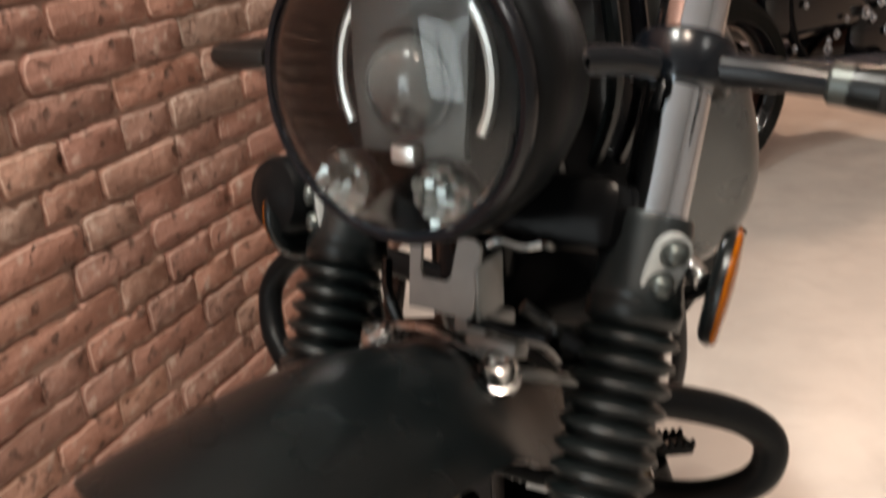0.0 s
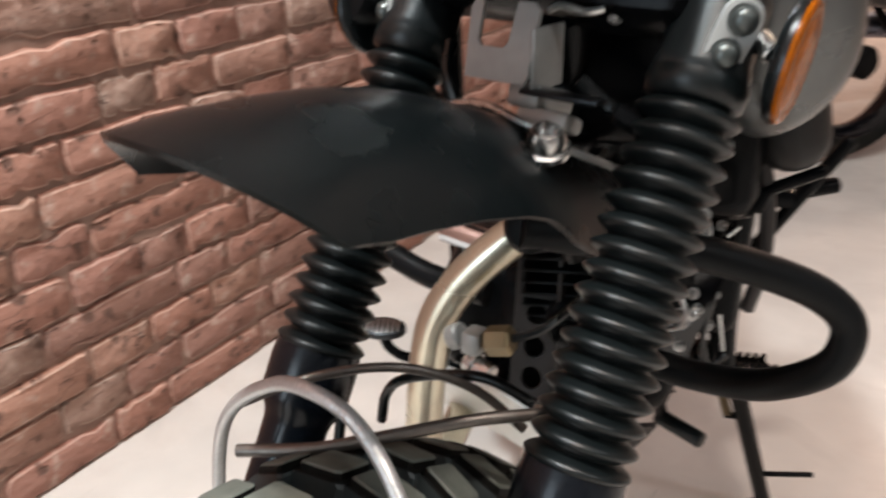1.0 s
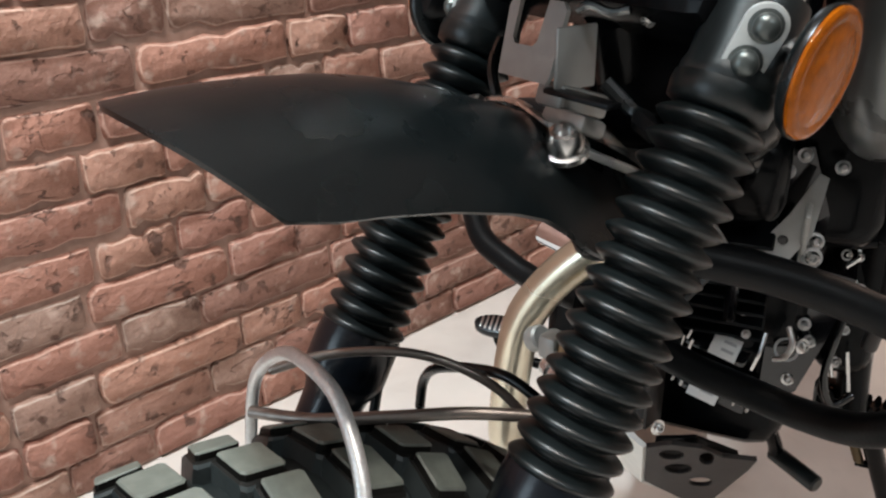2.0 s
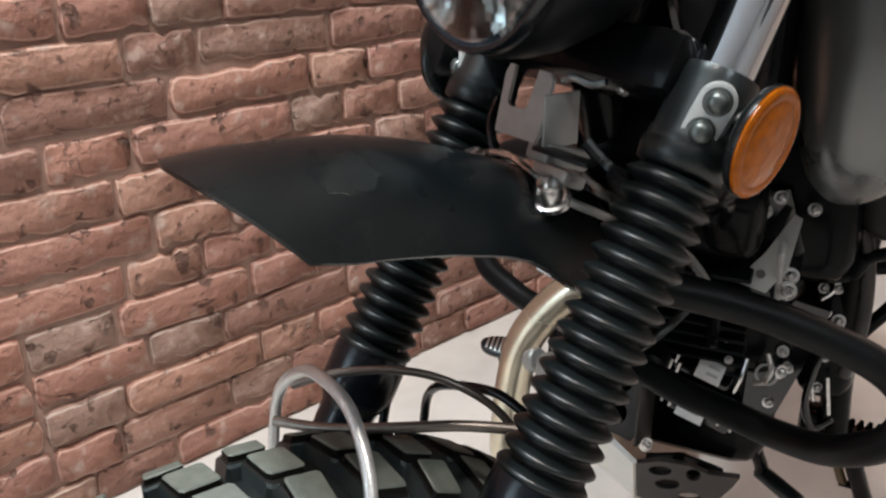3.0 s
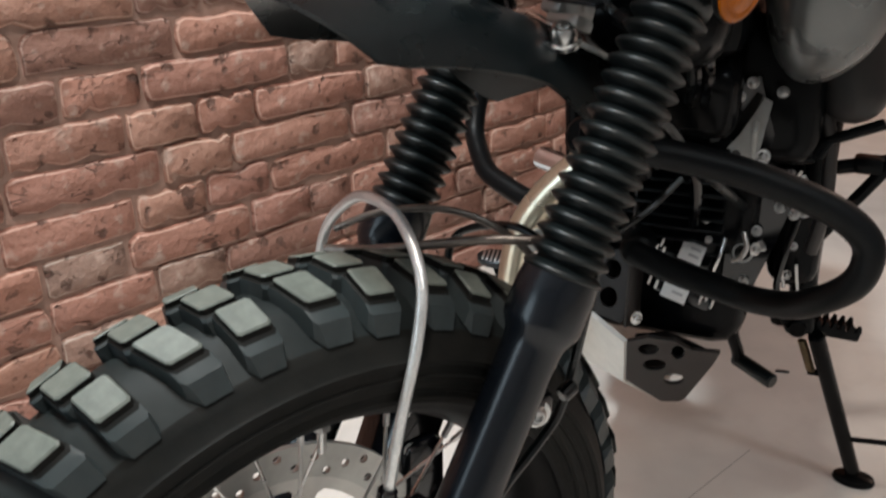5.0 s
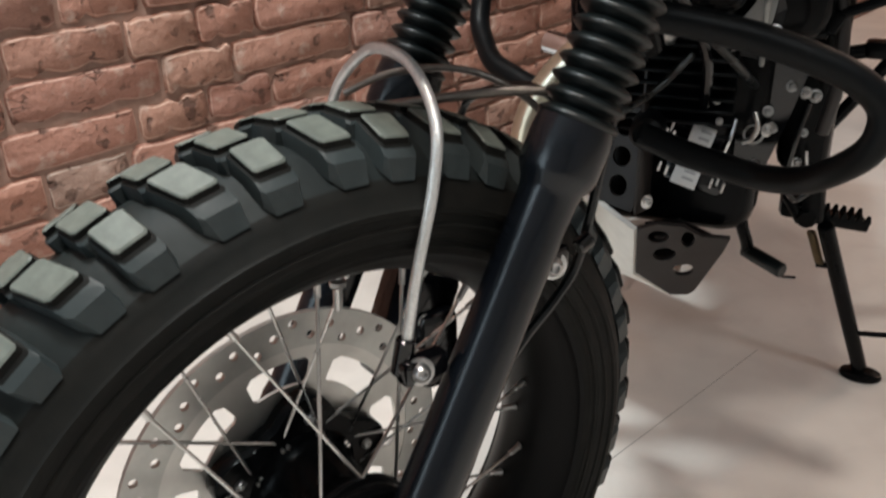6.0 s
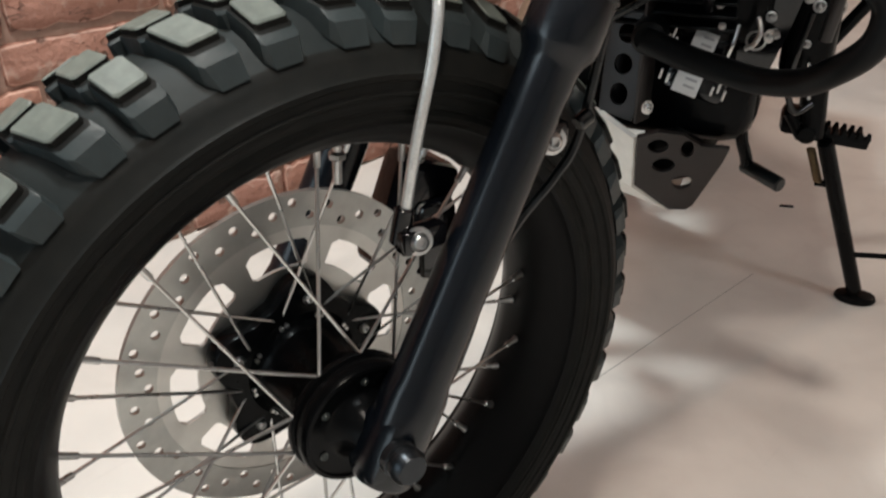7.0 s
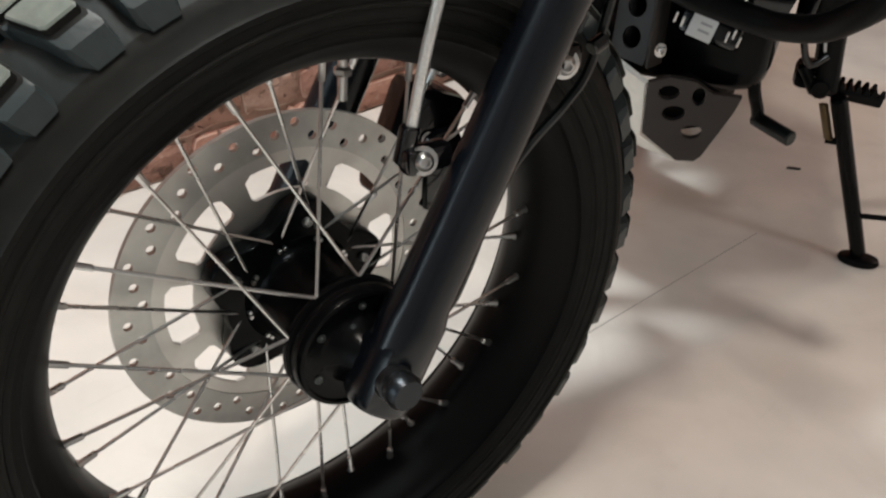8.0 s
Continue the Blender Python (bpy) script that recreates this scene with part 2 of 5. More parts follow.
# ---- builders ----
def finish(bm, smooth=40):
    bmesh.ops.recalc_face_normals(bm, faces=bm.faces)
    lim = math.radians(smooth)
    for f in bm.faces:
        f.smooth = True
    for e in bm.edges:
        if len(e.link_faces) == 2 and e.calc_face_angle(0) > lim:
            e.smooth = False
    return bm


def mesh_of(name, bm, material, smooth=40):
    finish(bm, smooth)
    me = bpy.data.meshes.new(name)
    bm.to_mesh(me)
    bm.free()
    me.materials.append(material)
    return me


def part(name, bm, material, parent, label="", smooth=40):
    """Links a bmesh in world places as ONE mesh object under a thing or a part."""
    ob = new(name, bm if isinstance(bm, bpy.types.Mesh) else mesh_of(name, bm, material, smooth))
    if parent is not None:
        ob.parent = parent
        ob.matrix_parent_inverse = inverse_of(parent)
    if label:
        tagged(ob, label)
    return ob


def inverse_of(ob):
    m = Matrix.Identity(4)
    while ob is not None:
        m = ob.matrix_parent_inverse @ ob.matrix_basis @ m if ob.parent else ob.matrix_basis @ m
        ob = ob.parent
    return m.inverted()


def box_bm(centre, size, bevel=0.0, m=None, segs=2):
    bm = bmesh.new()
    bmesh.ops.create_cube(bm, size=1)
    bmesh.ops.scale(bm, vec=size, verts=bm.verts)
    if bevel:
        bmesh.ops.bevel(bm, geom=bm.edges[:], offset=bevel, segments=segs, profile=0.5, affect="EDGES")
    bmesh.ops.translate(bm, vec=centre, verts=bm.verts)
    if m is not None:
        bm.transform(m)
    return bm


def smooth_path(pts, steps=8):
    """Catmull-Rom through the points."""
    p = [Vector(q) for q in pts]
    p = [p[0] * 2 - p[1]] + p + [p[-1] * 2 - p[-2]]
    out = []
    for i in range(1, len(p) - 2):
        a, b, c, d = p[i - 1:i + 3]
        for k in range(steps):
            t = k / steps
            out.append(0.5 * (2 * b + (c - a) * t + (2 * a - 5 * b + 4 * c - d) * t * t + (3 * b - a - 3 * c + d) * t ** 3))
    return out + [p[-2]]


def tube_bm(pts, r, segs=12, steps=8, m=None, flat=None):
    """A round bar swept along a smooth path. r: one radius, or one for each end."""
    path = smooth_path(pts, steps) if steps > 1 else [Vector(q) for q in pts]
    r0, r1 = r if isinstance(r, tuple) else (r, r)
    bm = bmesh.new()
    rings, side = [], None
    n = len(path)
    for i, q in enumerate(path):
        t = (path[min(i + 1, n - 1)] - path[max(i - 1, 0)]).normalized()
        if side is None:
            side = t.orthogonal().normalized()
        side = (side - t * side.dot(t)).normalized()
        up = t.cross(side)
        rr = r0 + (r1 - r0) * i / (n - 1)
        rings.append([bm.verts.new(q + (side * math.cos(2 * math.pi * k / segs) + up * math.sin(2 * math.pi * k / segs)) * rr) for k in range(segs)])
    for a, b in zip(rings, rings[1:]):
        for k in range(segs):
            bm.faces.new((a[k], a[(k + 1) % segs], b[(k + 1) % segs], b[k]))
    bm.faces.new(rings[0][::-1])
    bm.faces.new(rings[-1])
    if m is not None:
        bm.transform(m)
    return bm


def lathe_bm(profile, segs=32, m=None, close=False):
    """Turns (radius, height) pairs round z."""
    bm = bmesh.new()
    rings = []
    for r, h in profile:
        if r < 1e-6:
            rings.append([bm.verts.new((0, 0, h))])
        else:
            rings.append([bm.verts.new((r * math.cos(2 * math.pi * k / segs), r * math.sin(2 * math.pi * k / segs), h)) for k in range(segs)])
    pairs = list(zip(rings, rings[1:])) + ([(rings[-1], rings[0])] if close else [])
    for a, b in pairs:
        for k in range(segs):
            j = (k + 1) % segs
            if len(a) == 1 and len(b) == 1:
                continue
            if len(a) == 1:
                bm.faces.new((a[0], b[j], b[k]))
            elif len(b) == 1:
                bm.faces.new((a[k], a[j], b[0]))
            else:
                bm.faces.new((a[k], a[j], b[j], b[k]))
    if not close:
        for ring in (rings[0], rings[-1]):
            if len(ring) > 2:
                bm.faces.new(ring)
    if m is not None:
        bm.transform(m)
    return bm


def plate_bm(outline, holes, thick, m=None, bevel=0.0):
    """A flat plate in x, y with real holes through it."""
    cu = bpy.data.curves.new("plate", "CURVE")
    cu.dimensions, cu.fill_mode, cu.extrude, cu.bevel_depth, cu.bevel_resolution = "2D", "BOTH", thick / 2, bevel, 1
    for loop in [outline, *holes]:
        sp = cu.splines.new("POLY")
        sp.points.add(len(loop) - 1)
        for q, (x, y) in zip(sp.points, loop):
            q.co = (x, y, 0, 1)
        sp.use_cyclic_u = True
    ob = bpy.data.objects.new("plate", cu)
    me = bpy.data.meshes.new_from_object(ob)
    bm = bmesh.new()
    bm.from_mesh(me)
    bmesh.ops.remove_doubles(bm, verts=bm.verts, dist=1e-6)
    bpy.data.objects.remove(ob)
    bpy.data.curves.remove(cu)
    bpy.data.meshes.remove(me)
    if m is not None:
        bm.transform(m)
    return bm


def ring_loop(cx, cy, rx, ry=None, turn=0.0, n=16):
    ry = rx if ry is None else ry
    c, s = math.cos(turn), math.sin(turn)
    return [(cx + rx * math.cos(t) * c - ry * math.sin(t) * s, cy + rx * math.cos(t) * s + ry * math.sin(t) * c) for t in (2 * math.pi * k / n for k in range(n))]


def axis_m(p, q):
    """A frame at p whose z points to q."""
    p, q = Vector(p), Vector(q)
    return Matrix.Translation(p) @ (q - p).to_track_quat("Z", "Y").to_matrix().to_4x4()


def rod_bm(p, q, r, segs=14, m=None, bevel=0.0):
    h = (Vector(q) - Vector(p)).length
    b = min(bevel or r * 0.2, h / 3)
    mm = axis_m(p, q)
    return lathe_bm([(0, 0), (r - b, 0), (r, b), (r, h - b), (r - b, h), (0, h)], segs, m @ mm if m is not None else mm)


def bolt_bm(p, way, r, m=None):
    """A socket-head bolt with a domed head and a hollow in it."""
    p, way = Vector(p), Vector(way).normalized()
    mm = axis_m(p, p + way)
    prof = [(r * 1.5, 0), (r * 1.5, r * 0.25), (r, r * 0.3), (r * 0.95, r * 0.9), (r * 0.6, r * 1.25), (r * 0.5, r * 1.25), (r * 0.5, r * 0.7), (0, r * 0.7)]
    return lathe_bm(prof, 16, m @ mm if m is not None else mm)


def join_bm(*bms):
    out = bmesh.new()
    for b in bms:
        me = bpy.data.meshes.new("tmp")
        b.to_mesh(me)
        out.from_mesh(me)
        bpy.data.meshes.remove(me)
        b.free()
    return out


def loft_bm(rings, m=None, caps=True):
    bm = bmesh.new()
    vs = [[bm.verts.new(q) for q in ring] for ring in rings]
    n = len(vs[0])
    for a, b in zip(vs, vs[1:]):
        for k in range(n):
            bm.faces.new((a[k], a[(k + 1) % n], b[(k + 1) % n], b[k]))
    if caps:
        bm.faces.new(vs[0][::-1])
        bm.faces.new(vs[-1])
    if m is not None:
        bm.transform(m)
    return bm


# ---- the room ----
WALL_X = -0.838


def shell(name, lo, hi, material, label, category="wall"):
    c = [(a + b) / 2 for a, b in zip(lo, hi)]
    s = [b - a for a, b in zip(lo, hi)]
    ob = part(name, box_bm(c, s), material, None)
    return tagged(ob, label, category, kind="structure")


shell("floor", (-3.2, -4.0, -0.1), (5.0, 9.0, 0.0), M_FLOOR, "pale pinkish polished showroom floor, slightly glossy", "floor")
wall_west = shell("wall_west", (-1.05, -0.9, 0.0), (WALL_X - 0.0045, 9.0, 3.0), M_MORTAR, "old red brick wall with recessed mortar joints")
shell("wall_east", (5.0, -4.0, 0.0), (5.2, 9.0, 3.0), M_WALL, "plain pale plaster wall")
shell("wall_north", (-1.1, 9.0, 0.0), (5.2, 9.2, 3.0), M_WALL, "plain pale plaster wall")
shell("wall_return", (-3.2, -0.9, 0.0), (-1.05, -0.75, 3.0), M_WALL, "plain pale plaster wall beside the brick wall")
shell("wall_far_west", (-3.4, -4.0, 0.0), (-3.2, -0.75, 3.0), M_WALL, "plain pale plaster wall")
# Assumed opening, never in view, added to hold a cool fill from front-left.
WIN = (-2.50, -0.60)
for n, (lo, hi) in enumerate((((-3.4, -4.2, 0.0), (WIN[0], -4.0, 3.0)), ((WIN[1], -4.2, 0.0), (5.2, -4.0, 3.0)), ((WIN[0], -4.2, 0.0), (WIN[1], -4.0, 0.12)), ((WIN[0], -4.2, 2.7), (WIN[1], -4.0, 3.0)))):
    shell("wall_south_" + str(n + 1), lo, hi, M_WALL, "plain plaster wall round the assumed shop window")
wx, ww = (WIN[0] + WIN[1]) / 2, WIN[1] - WIN[0]
window = part("window_1", box_bm((wx, -4.09, 0.145), (ww, 0.10, 0.05), 0.004), M_PANEL, None)
tagged(window, "assumed unseen tall shop window with a dark metal frame", "window", kind="structure")
for c, s in (((wx, -4.09, 2.675), (ww, 0.10, 0.05)), ((WIN[0] + 0.025, -4.09, 1.41), (0.05, 0.10, 2.48)), ((WIN[1] - 0.025, -4.09, 1.41), (0.05, 0.10, 2.48)), ((wx, -4.09, 1.41), (0.06, 0.10, 2.48))):
    part("window_frame", box_bm(c, s, 0.004), M_PANEL, window)
# Added area light in the assumed opening: bluish fill and highlights.
fill_lamp = bpy.data.lights.new("cool_fill_light", "AREA")
fill_lamp.shape, fill_lamp.size, fill_lamp.size_y, fill_lamp.energy, fill_lamp.color = "RECTANGLE", ww - 0.1, 2.46, 90, (0.74, 0.89, 1.0)
fill_light = new("cool_fill_light", fill_lamp)
fill_light.location, fill_light.rotation_euler = (wx, -4.16, 1.41), (math.radians(90), 0, 0)
shell("ceiling", (-3.4, -4.2, 3.0), (5.2, 9.2, 3.1), M_CEIL, "plain white showroom ceiling", "ceiling")

for lx, ly, sx, sy, watts, tint in (
    (0.38, -0.06, 0.22, 0.22, 52, (1.0, 0.90, 0.82)),
    (-0.42, 0.02, 0.22, 0.22, 82, (0.89, 0.98, 1.0)),
    (2.30, 0.00, 0.45, 0.45, 28, (0.88, 0.96, 1.0)),
    (0.80, 6.10, 0.36, 0.36, 90, (1.0, 0.72, 0.57)),
):
    ceiling_panel(lx, ly, sx, sy, watts, tint)

floor = bpy.data.objects["floor"]
part("floor_seam", box_bm((0, 0, 0), (0.0013, 0.62, 0.0008), 0, Matrix.Translation((-0.064, 1.00, 0.0)) @ Matrix.Rotation(math.radians(-4.2), 4, "Z")), M_SEAM, floor, "thin dark seam in the floor")
scrap = part("floor_scrap", loft_bm([[(-0.013, -0.004, 0.0), (0.012, -0.003, 0.0), (0.014, 0.003, 0.0), (-0.010, 0.005, 0.0)], [(-0.012, -0.003, 0.003), (0.010, -0.002, 0.004), (0.012, 0.002, 0.003), (-0.009, 0.004, 0.002)]], Matrix.Translation((-0.107, 1.583, 0.0)) @ Matrix.Rotation(0.5, 4, "Z")), M_SKID, None)
tagged(scrap, "small dark scrap lying on the pale floor", "scrap")

# ---- motorcycle ----
# steering frame: x to the bike's left, y back, z up, from the front axle's middle
STEER = Matrix(((0.9816, 0.1909, -0.0070, -0.0267), (-0.1909, 0.9816, 0.0014, 0.4049), (0.0071, 0.0, 1.0, 0.3007), (0, 0, 0, 1)))
# the parts above the gaiters, drawn a little larger than they stand
UPPER = STEER @ Matrix.Diagonal((0.93, 0.91, 0.954, 1))
# frames of the bike's body: x to its left, y back, from below the steering head
BODY = Matrix(((0.8960, -0.3411, 0.0148, 0.0041), (0.2939, 0.8842, -0.0699, 0.6830), (0.0153, -0.0211, 0.9873, 0.0080), (0, 0, 0, 1)))
FRAME = Matrix(((0.94, -0.34, 0, 0.0), (0.34, 0.94, 0, 0.683), (0, 0, 1, 0), (0, 0, 0, 1)))
# the front wheel's own frame: it leans with the bike on its stand
WHEEL = Matrix(((0.98313, 0.17883, 0.03846, -0.0198), (-0.1787, 0.98388, -0.00699, 0.4046), (-0.03909, 0.0, 0.99924, 0.3005), (0, 0, 0, 1)))
RAKE = math.radians(28.1)
STRETCH = 1.017
LEG = Vector((0, math.sin(RAKE), math.cos(RAKE)))

bike = new("motorcycle")
bike.location = (-0.05, 0.75, 0)
tagged(bike, "black scrambler motorcycle with grey tank on its side stand", "motorcycle")


def leg_at(s, side):
    return Vector((0.095 * side, 0.0125, 0)) + LEG * (s * STRETCH)


def s_part(name, bm, material, parent=bike, label="", smooth=40):
    bm.transform(STEER)
    return part(name, bm, material, parent, label, smooth)


def w_part(name, bm, material, parent=bike, label="", smooth=40):
    bm.transform(WHEEL)
    return part(name, bm, material, parent, label, smooth)


def u_part(name, bm, material, parent=bike, label="", smooth=40):
    bm.transform(UPPER)
    return part(name, bm, material, parent, label, smooth)


def f_part(name, bm, material, parent=bike, label="", smooth=40):
    bm.transform(FRAME)
    return part(name, bm, material, parent, label, smooth)


def b_part(name, bm, material, parent=bike, label="", smooth=40):
    bm.transform(BODY)
    return part(name, bm, material, parent, label, smooth)


# -- front wheel
SPIN = Matrix.Rotation(math.radians(90), 4, "Y")  # z of a lathe to x, the axle
HUB = [(0.0, -0.052), (0.030, -0.052), (0.034, -0.046), (0.0515, -0.040), (0.0525, -0.037), (0.0515, -0.034), (0.044, -0.028), (0.041, -0.016), (0.040, 0.0), (0.041, 0.020), (0.044, 0.032), (0.0515, 0.038), (0.0525, 0.041), (0.0515, 0.044), (0.038, 0.048), (0.030, 0.052), (0.0, 0.052)]
wheel = w_part("front_wheel", lathe_bm(HUB, 40, SPIN), M_ENGINE, label="wire-spoked front wheel with black hub and rim")
TYRE_R, CROWN = 0.3175, 8.0


def tread_r(x):
    return TYRE_R - CROWN * x * x


half = [(0.2300, 0.0460), (0.2325, 0.0515), (0.2350, 0.0525), (0.2362, 0.0547), (0.2400, 0.0539), (0.2412, 0.0559), (0.2435, 0.0554), (0.2448, 0.0565), (0.2500, 0.0564), (0.2512, 0.0582), (0.2532, 0.0584), (0.2545, 0.0568), (0.2600, 0.0568), (0.2612, 0.0586), (0.2650, 0.0584), (0.2662, 0.0558), (0.2750, 0.0514), (0.2815, 0.0442), (0.2880, 0.0342), (0.2955, 0.0247), (0.3005, 0.0123), (0.3020, 0.0000)]
prof = half + [(r, -x) for r, x in half[-2::-1]]
prof = prof + [(0.222, -0.030), (0.222, 0.030)]


def tyre_bm():
    """The carcass, pressed flat where it stands on the floor."""
    bm = lathe_bm(prof, 120, WHEEL @ SPIN, close=True)
    for v in bm.verts:
        v.co.z = max(v.co.z, 0.001)
    for f in bm.faces:
        r = (WHEEL.inverted() @ f.calc_center_median()).yz.length
        f.material_index = int(r > 0.2835)
    return bm


tyre = part("tyre", tyre_bm(), M_RUBBER, wheel, "wide black tyre with deep tread blocks", smooth=50)
tyre.data.materials.append(M_GAP)
rim = [(0.2335, 0.046), (0.2345, 0.0495), (0.2325, 0.0510), (0.2290, 0.0490), (0.2275, 0.0440), (0.2200, 0.0390), (0.2085, 0.0240), (0.2030, 0.0120)]
rim = rim + [(r, -x) for r, x in rim[::-1]] + [(0.2090, -0.02), (0.2090, 0.02)]
w_part("rim", lathe_bm(rim, 96, SPIN, close=True), M_RIM, wheel, "black wheel rim")


def block_mesh(x0, x1, skirt, arc, skew, lit_cap=True):
    """One tread block between x0 and x1 across the tread: a broad pedestal that runs down the shoulder to skirt, and a raised cap with two small pin holes' rims."""
    mid = (x0 + x1) / 2
    out = 1 if skirt > mid else -1
    bm = bmesh.new()

    def at(x, a, h):
        a = math.radians(a - skew * (x - mid) / 0.0125)
        r = tread_r(x) + h
        return bm.verts.new((x, r * math.cos(a), r * math.sin(a)))

    def ring(lo, hi, a, h, cut):
        ca, cx = a * cut, (hi - lo) * cut * 0.5
        pts = ((lo + cx, -a), (hi - cx, -a), (hi, -a + ca), (hi, a - ca), (hi - cx, a), (lo + cx, a), (lo, a - ca), (lo, -a + ca))
        return [at(x, t, h) for x, t in pts]

    lo, hi = (x0, x1)
    grow = 0.0026
    if out > 0:
        foot = (lo - 0.005, skirt)
        neck = (lo - grow, hi + grow)
    else:
        foot = (skirt, hi + 0.005)
        neck = (lo - grow, hi + grow)
    if abs(skirt) < 0.03:
        foot = (lo - 0.005, hi + 0.005)
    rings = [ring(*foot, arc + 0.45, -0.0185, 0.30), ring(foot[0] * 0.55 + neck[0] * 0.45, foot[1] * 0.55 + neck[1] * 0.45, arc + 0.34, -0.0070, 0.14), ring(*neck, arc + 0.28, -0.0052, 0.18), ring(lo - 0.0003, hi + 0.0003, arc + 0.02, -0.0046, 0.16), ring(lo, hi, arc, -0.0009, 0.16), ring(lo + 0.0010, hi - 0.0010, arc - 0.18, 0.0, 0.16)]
    # Painted light: lit flanks (1), black undercut shade (0), bright cap rim (2).
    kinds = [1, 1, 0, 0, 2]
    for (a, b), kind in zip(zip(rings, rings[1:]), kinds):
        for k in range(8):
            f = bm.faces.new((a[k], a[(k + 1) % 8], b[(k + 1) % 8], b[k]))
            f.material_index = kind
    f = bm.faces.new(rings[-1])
    # The cap's top is coloured pale as if lit from above.
    f.material_index = 2 if lit_cap else 1
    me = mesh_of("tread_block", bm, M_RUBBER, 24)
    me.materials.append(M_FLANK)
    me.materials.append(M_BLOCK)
    return me


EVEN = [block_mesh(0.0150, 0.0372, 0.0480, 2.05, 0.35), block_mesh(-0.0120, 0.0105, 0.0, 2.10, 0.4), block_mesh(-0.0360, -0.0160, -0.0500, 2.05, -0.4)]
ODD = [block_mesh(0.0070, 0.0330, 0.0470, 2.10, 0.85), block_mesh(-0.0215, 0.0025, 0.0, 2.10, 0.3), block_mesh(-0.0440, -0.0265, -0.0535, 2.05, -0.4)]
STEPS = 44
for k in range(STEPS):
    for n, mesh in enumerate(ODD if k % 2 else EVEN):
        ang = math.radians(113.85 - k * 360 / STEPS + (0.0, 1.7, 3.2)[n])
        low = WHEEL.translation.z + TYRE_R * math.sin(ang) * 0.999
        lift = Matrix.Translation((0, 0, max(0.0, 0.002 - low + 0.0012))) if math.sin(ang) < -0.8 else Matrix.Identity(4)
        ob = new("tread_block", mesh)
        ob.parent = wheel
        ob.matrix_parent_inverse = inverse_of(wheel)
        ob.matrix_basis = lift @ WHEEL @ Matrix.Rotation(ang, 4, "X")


def spoke_mesh(dx, da):
    """A wire spoke from the hub's flange to its nipple at the rim."""
    r = 0.0475 if dx > 0 else 0.0450
    p = Vector((0.0425 if dx > 0 else -0.034, r * math.cos(da), r * math.sin(da)))
    q = Vector((0.006 * dx, 0.2045, 0))
    d = (q - p).normalized()
    e = p - Vector((0.007 * dx, 0, 0))
    bm = join_bm(rod_bm(p, q - d * 0.012, 0.0014, 6), rod_bm(e, p + Vector((0.0025 * dx, 0, 0)), 0.0020, 6), lathe_bm([(0.0014, 0), (0.0025, 0.001), (0.0026, 0.012), (0.0036, 0.014), (0.0036, 0.017), (0, 0.018)], 8, axis_m(q - d * 0.016, q)))
    return mesh_of("spoke", bm, M_STEEL)


# pattern of four: far, near, far, near flange, leaning one way and then the other
SPOKES = [spoke_mesh(dx, sg * math.radians(33)) for dx, sg in ((-1, 1), (1, 1), (-1, -1), (1, -1))]
for k in range(36):
    ob = new("spoke", SPOKES[k % 4])
    ob.parent = wheel
    ob.matrix_parent_inverse = inverse_of(wheel)
    ob.matrix_basis = WHEEL @ Matrix.Rotation(math.radians(79 + k * 10), 4, "X")

# brake disc: a drilled friction ring on a stepped inner ring with eight windows
disc_holes = []
for k in range(10):
    for n, r in enumerate((0.1350, 0.1275, 0.1195, 0.1313, 0.1232)):
        t = math.radians(-121.3 - 36 * k - 7.2 * n)
        disc_holes.append(ring_loop(r * math.cos(t), r * math.sin(t), 0.0038, n=12))


def window_loop(mid):
    """A rounded window between two spokes of the disc, wider outside."""
    pts = []
    for r, a0, a1, n in ((0.1030, -13.0, 13.0, 7), (0.0985, 16.3, 16.3, 1), (0.0825, 16.8, 16.8, 1), (0.0797, 14.5, -14.5, 6), (0.0825, -16.8, -16.8, 1), (0.0985, -16.3, -16.3, 1)):
        for i in range(n):
            t = math.radians(mid + a0 + (a1 - a0) * i / max(1, n - 1))
            pts.append((r * math.cos(t), r * math.sin(t)))
    return pts


windows = [window_loop(-(2 + 45 * k)) for k in range(8)]
# a plate's x, y stand for the wheel's -z, y
FLIP = Matrix.Translation((-0.0525, 0, 0)) @ Matrix(((0, 0, 1, 0), (1, 0, 0, 0), (0, -1, 0, 0), (0, 0, 0, 1)))
disc = w_part("brake_disc", plate_bm(ring_loop(0, 0, 0.1432, n=96), disc_holes + [ring_loop(0, 0, 0.1136, n=72)], 0.0045, FLIP), M_DISC, wheel, "drilled steel brake disc", 20)
w_part("disc_centre", plate_bm(ring_loop(0, 0, 0.1140, n=72), windows + [ring_loop(0, 0, 0.040, n=32)], 0.0032, FLIP @ Matrix.Translation((0, 0, -0.0002))), M_DISC_IN, disc, "paler inner ring with eight windows", 20)
arms = []
for k in range(120):
    t = 2 * math.pi * k / 120
    r = 0.067 + 0.010 * max(-0.7, math.cos(5 * t + 0.9))
    arms.append((r * math.cos(t), r * math.sin(t)))
w_part("disc_carrier", join_bm(plate_bm(arms, [], 0.014, Matrix.Translation((0.0125, 0, 0)) @ FLIP, 0.002), lathe_bm([(0, -0.060), (0.030, -0.060), (0.034, -0.052), (0.046, -0.036), (0.036, -0.026), (0, -0.026)], 32, SPIN)), M_ENGINE, wheel, "black five-armed disc carrier")
for k in range(5):
    t = math.radians(10 + 72 * k)
    w_part("disc_bolt", bolt_bm((-0.033, 0.060 * math.cos(t), 0.060 * math.sin(t)), (1, 0, 0), 0.0046), M_STEEL, wheel)
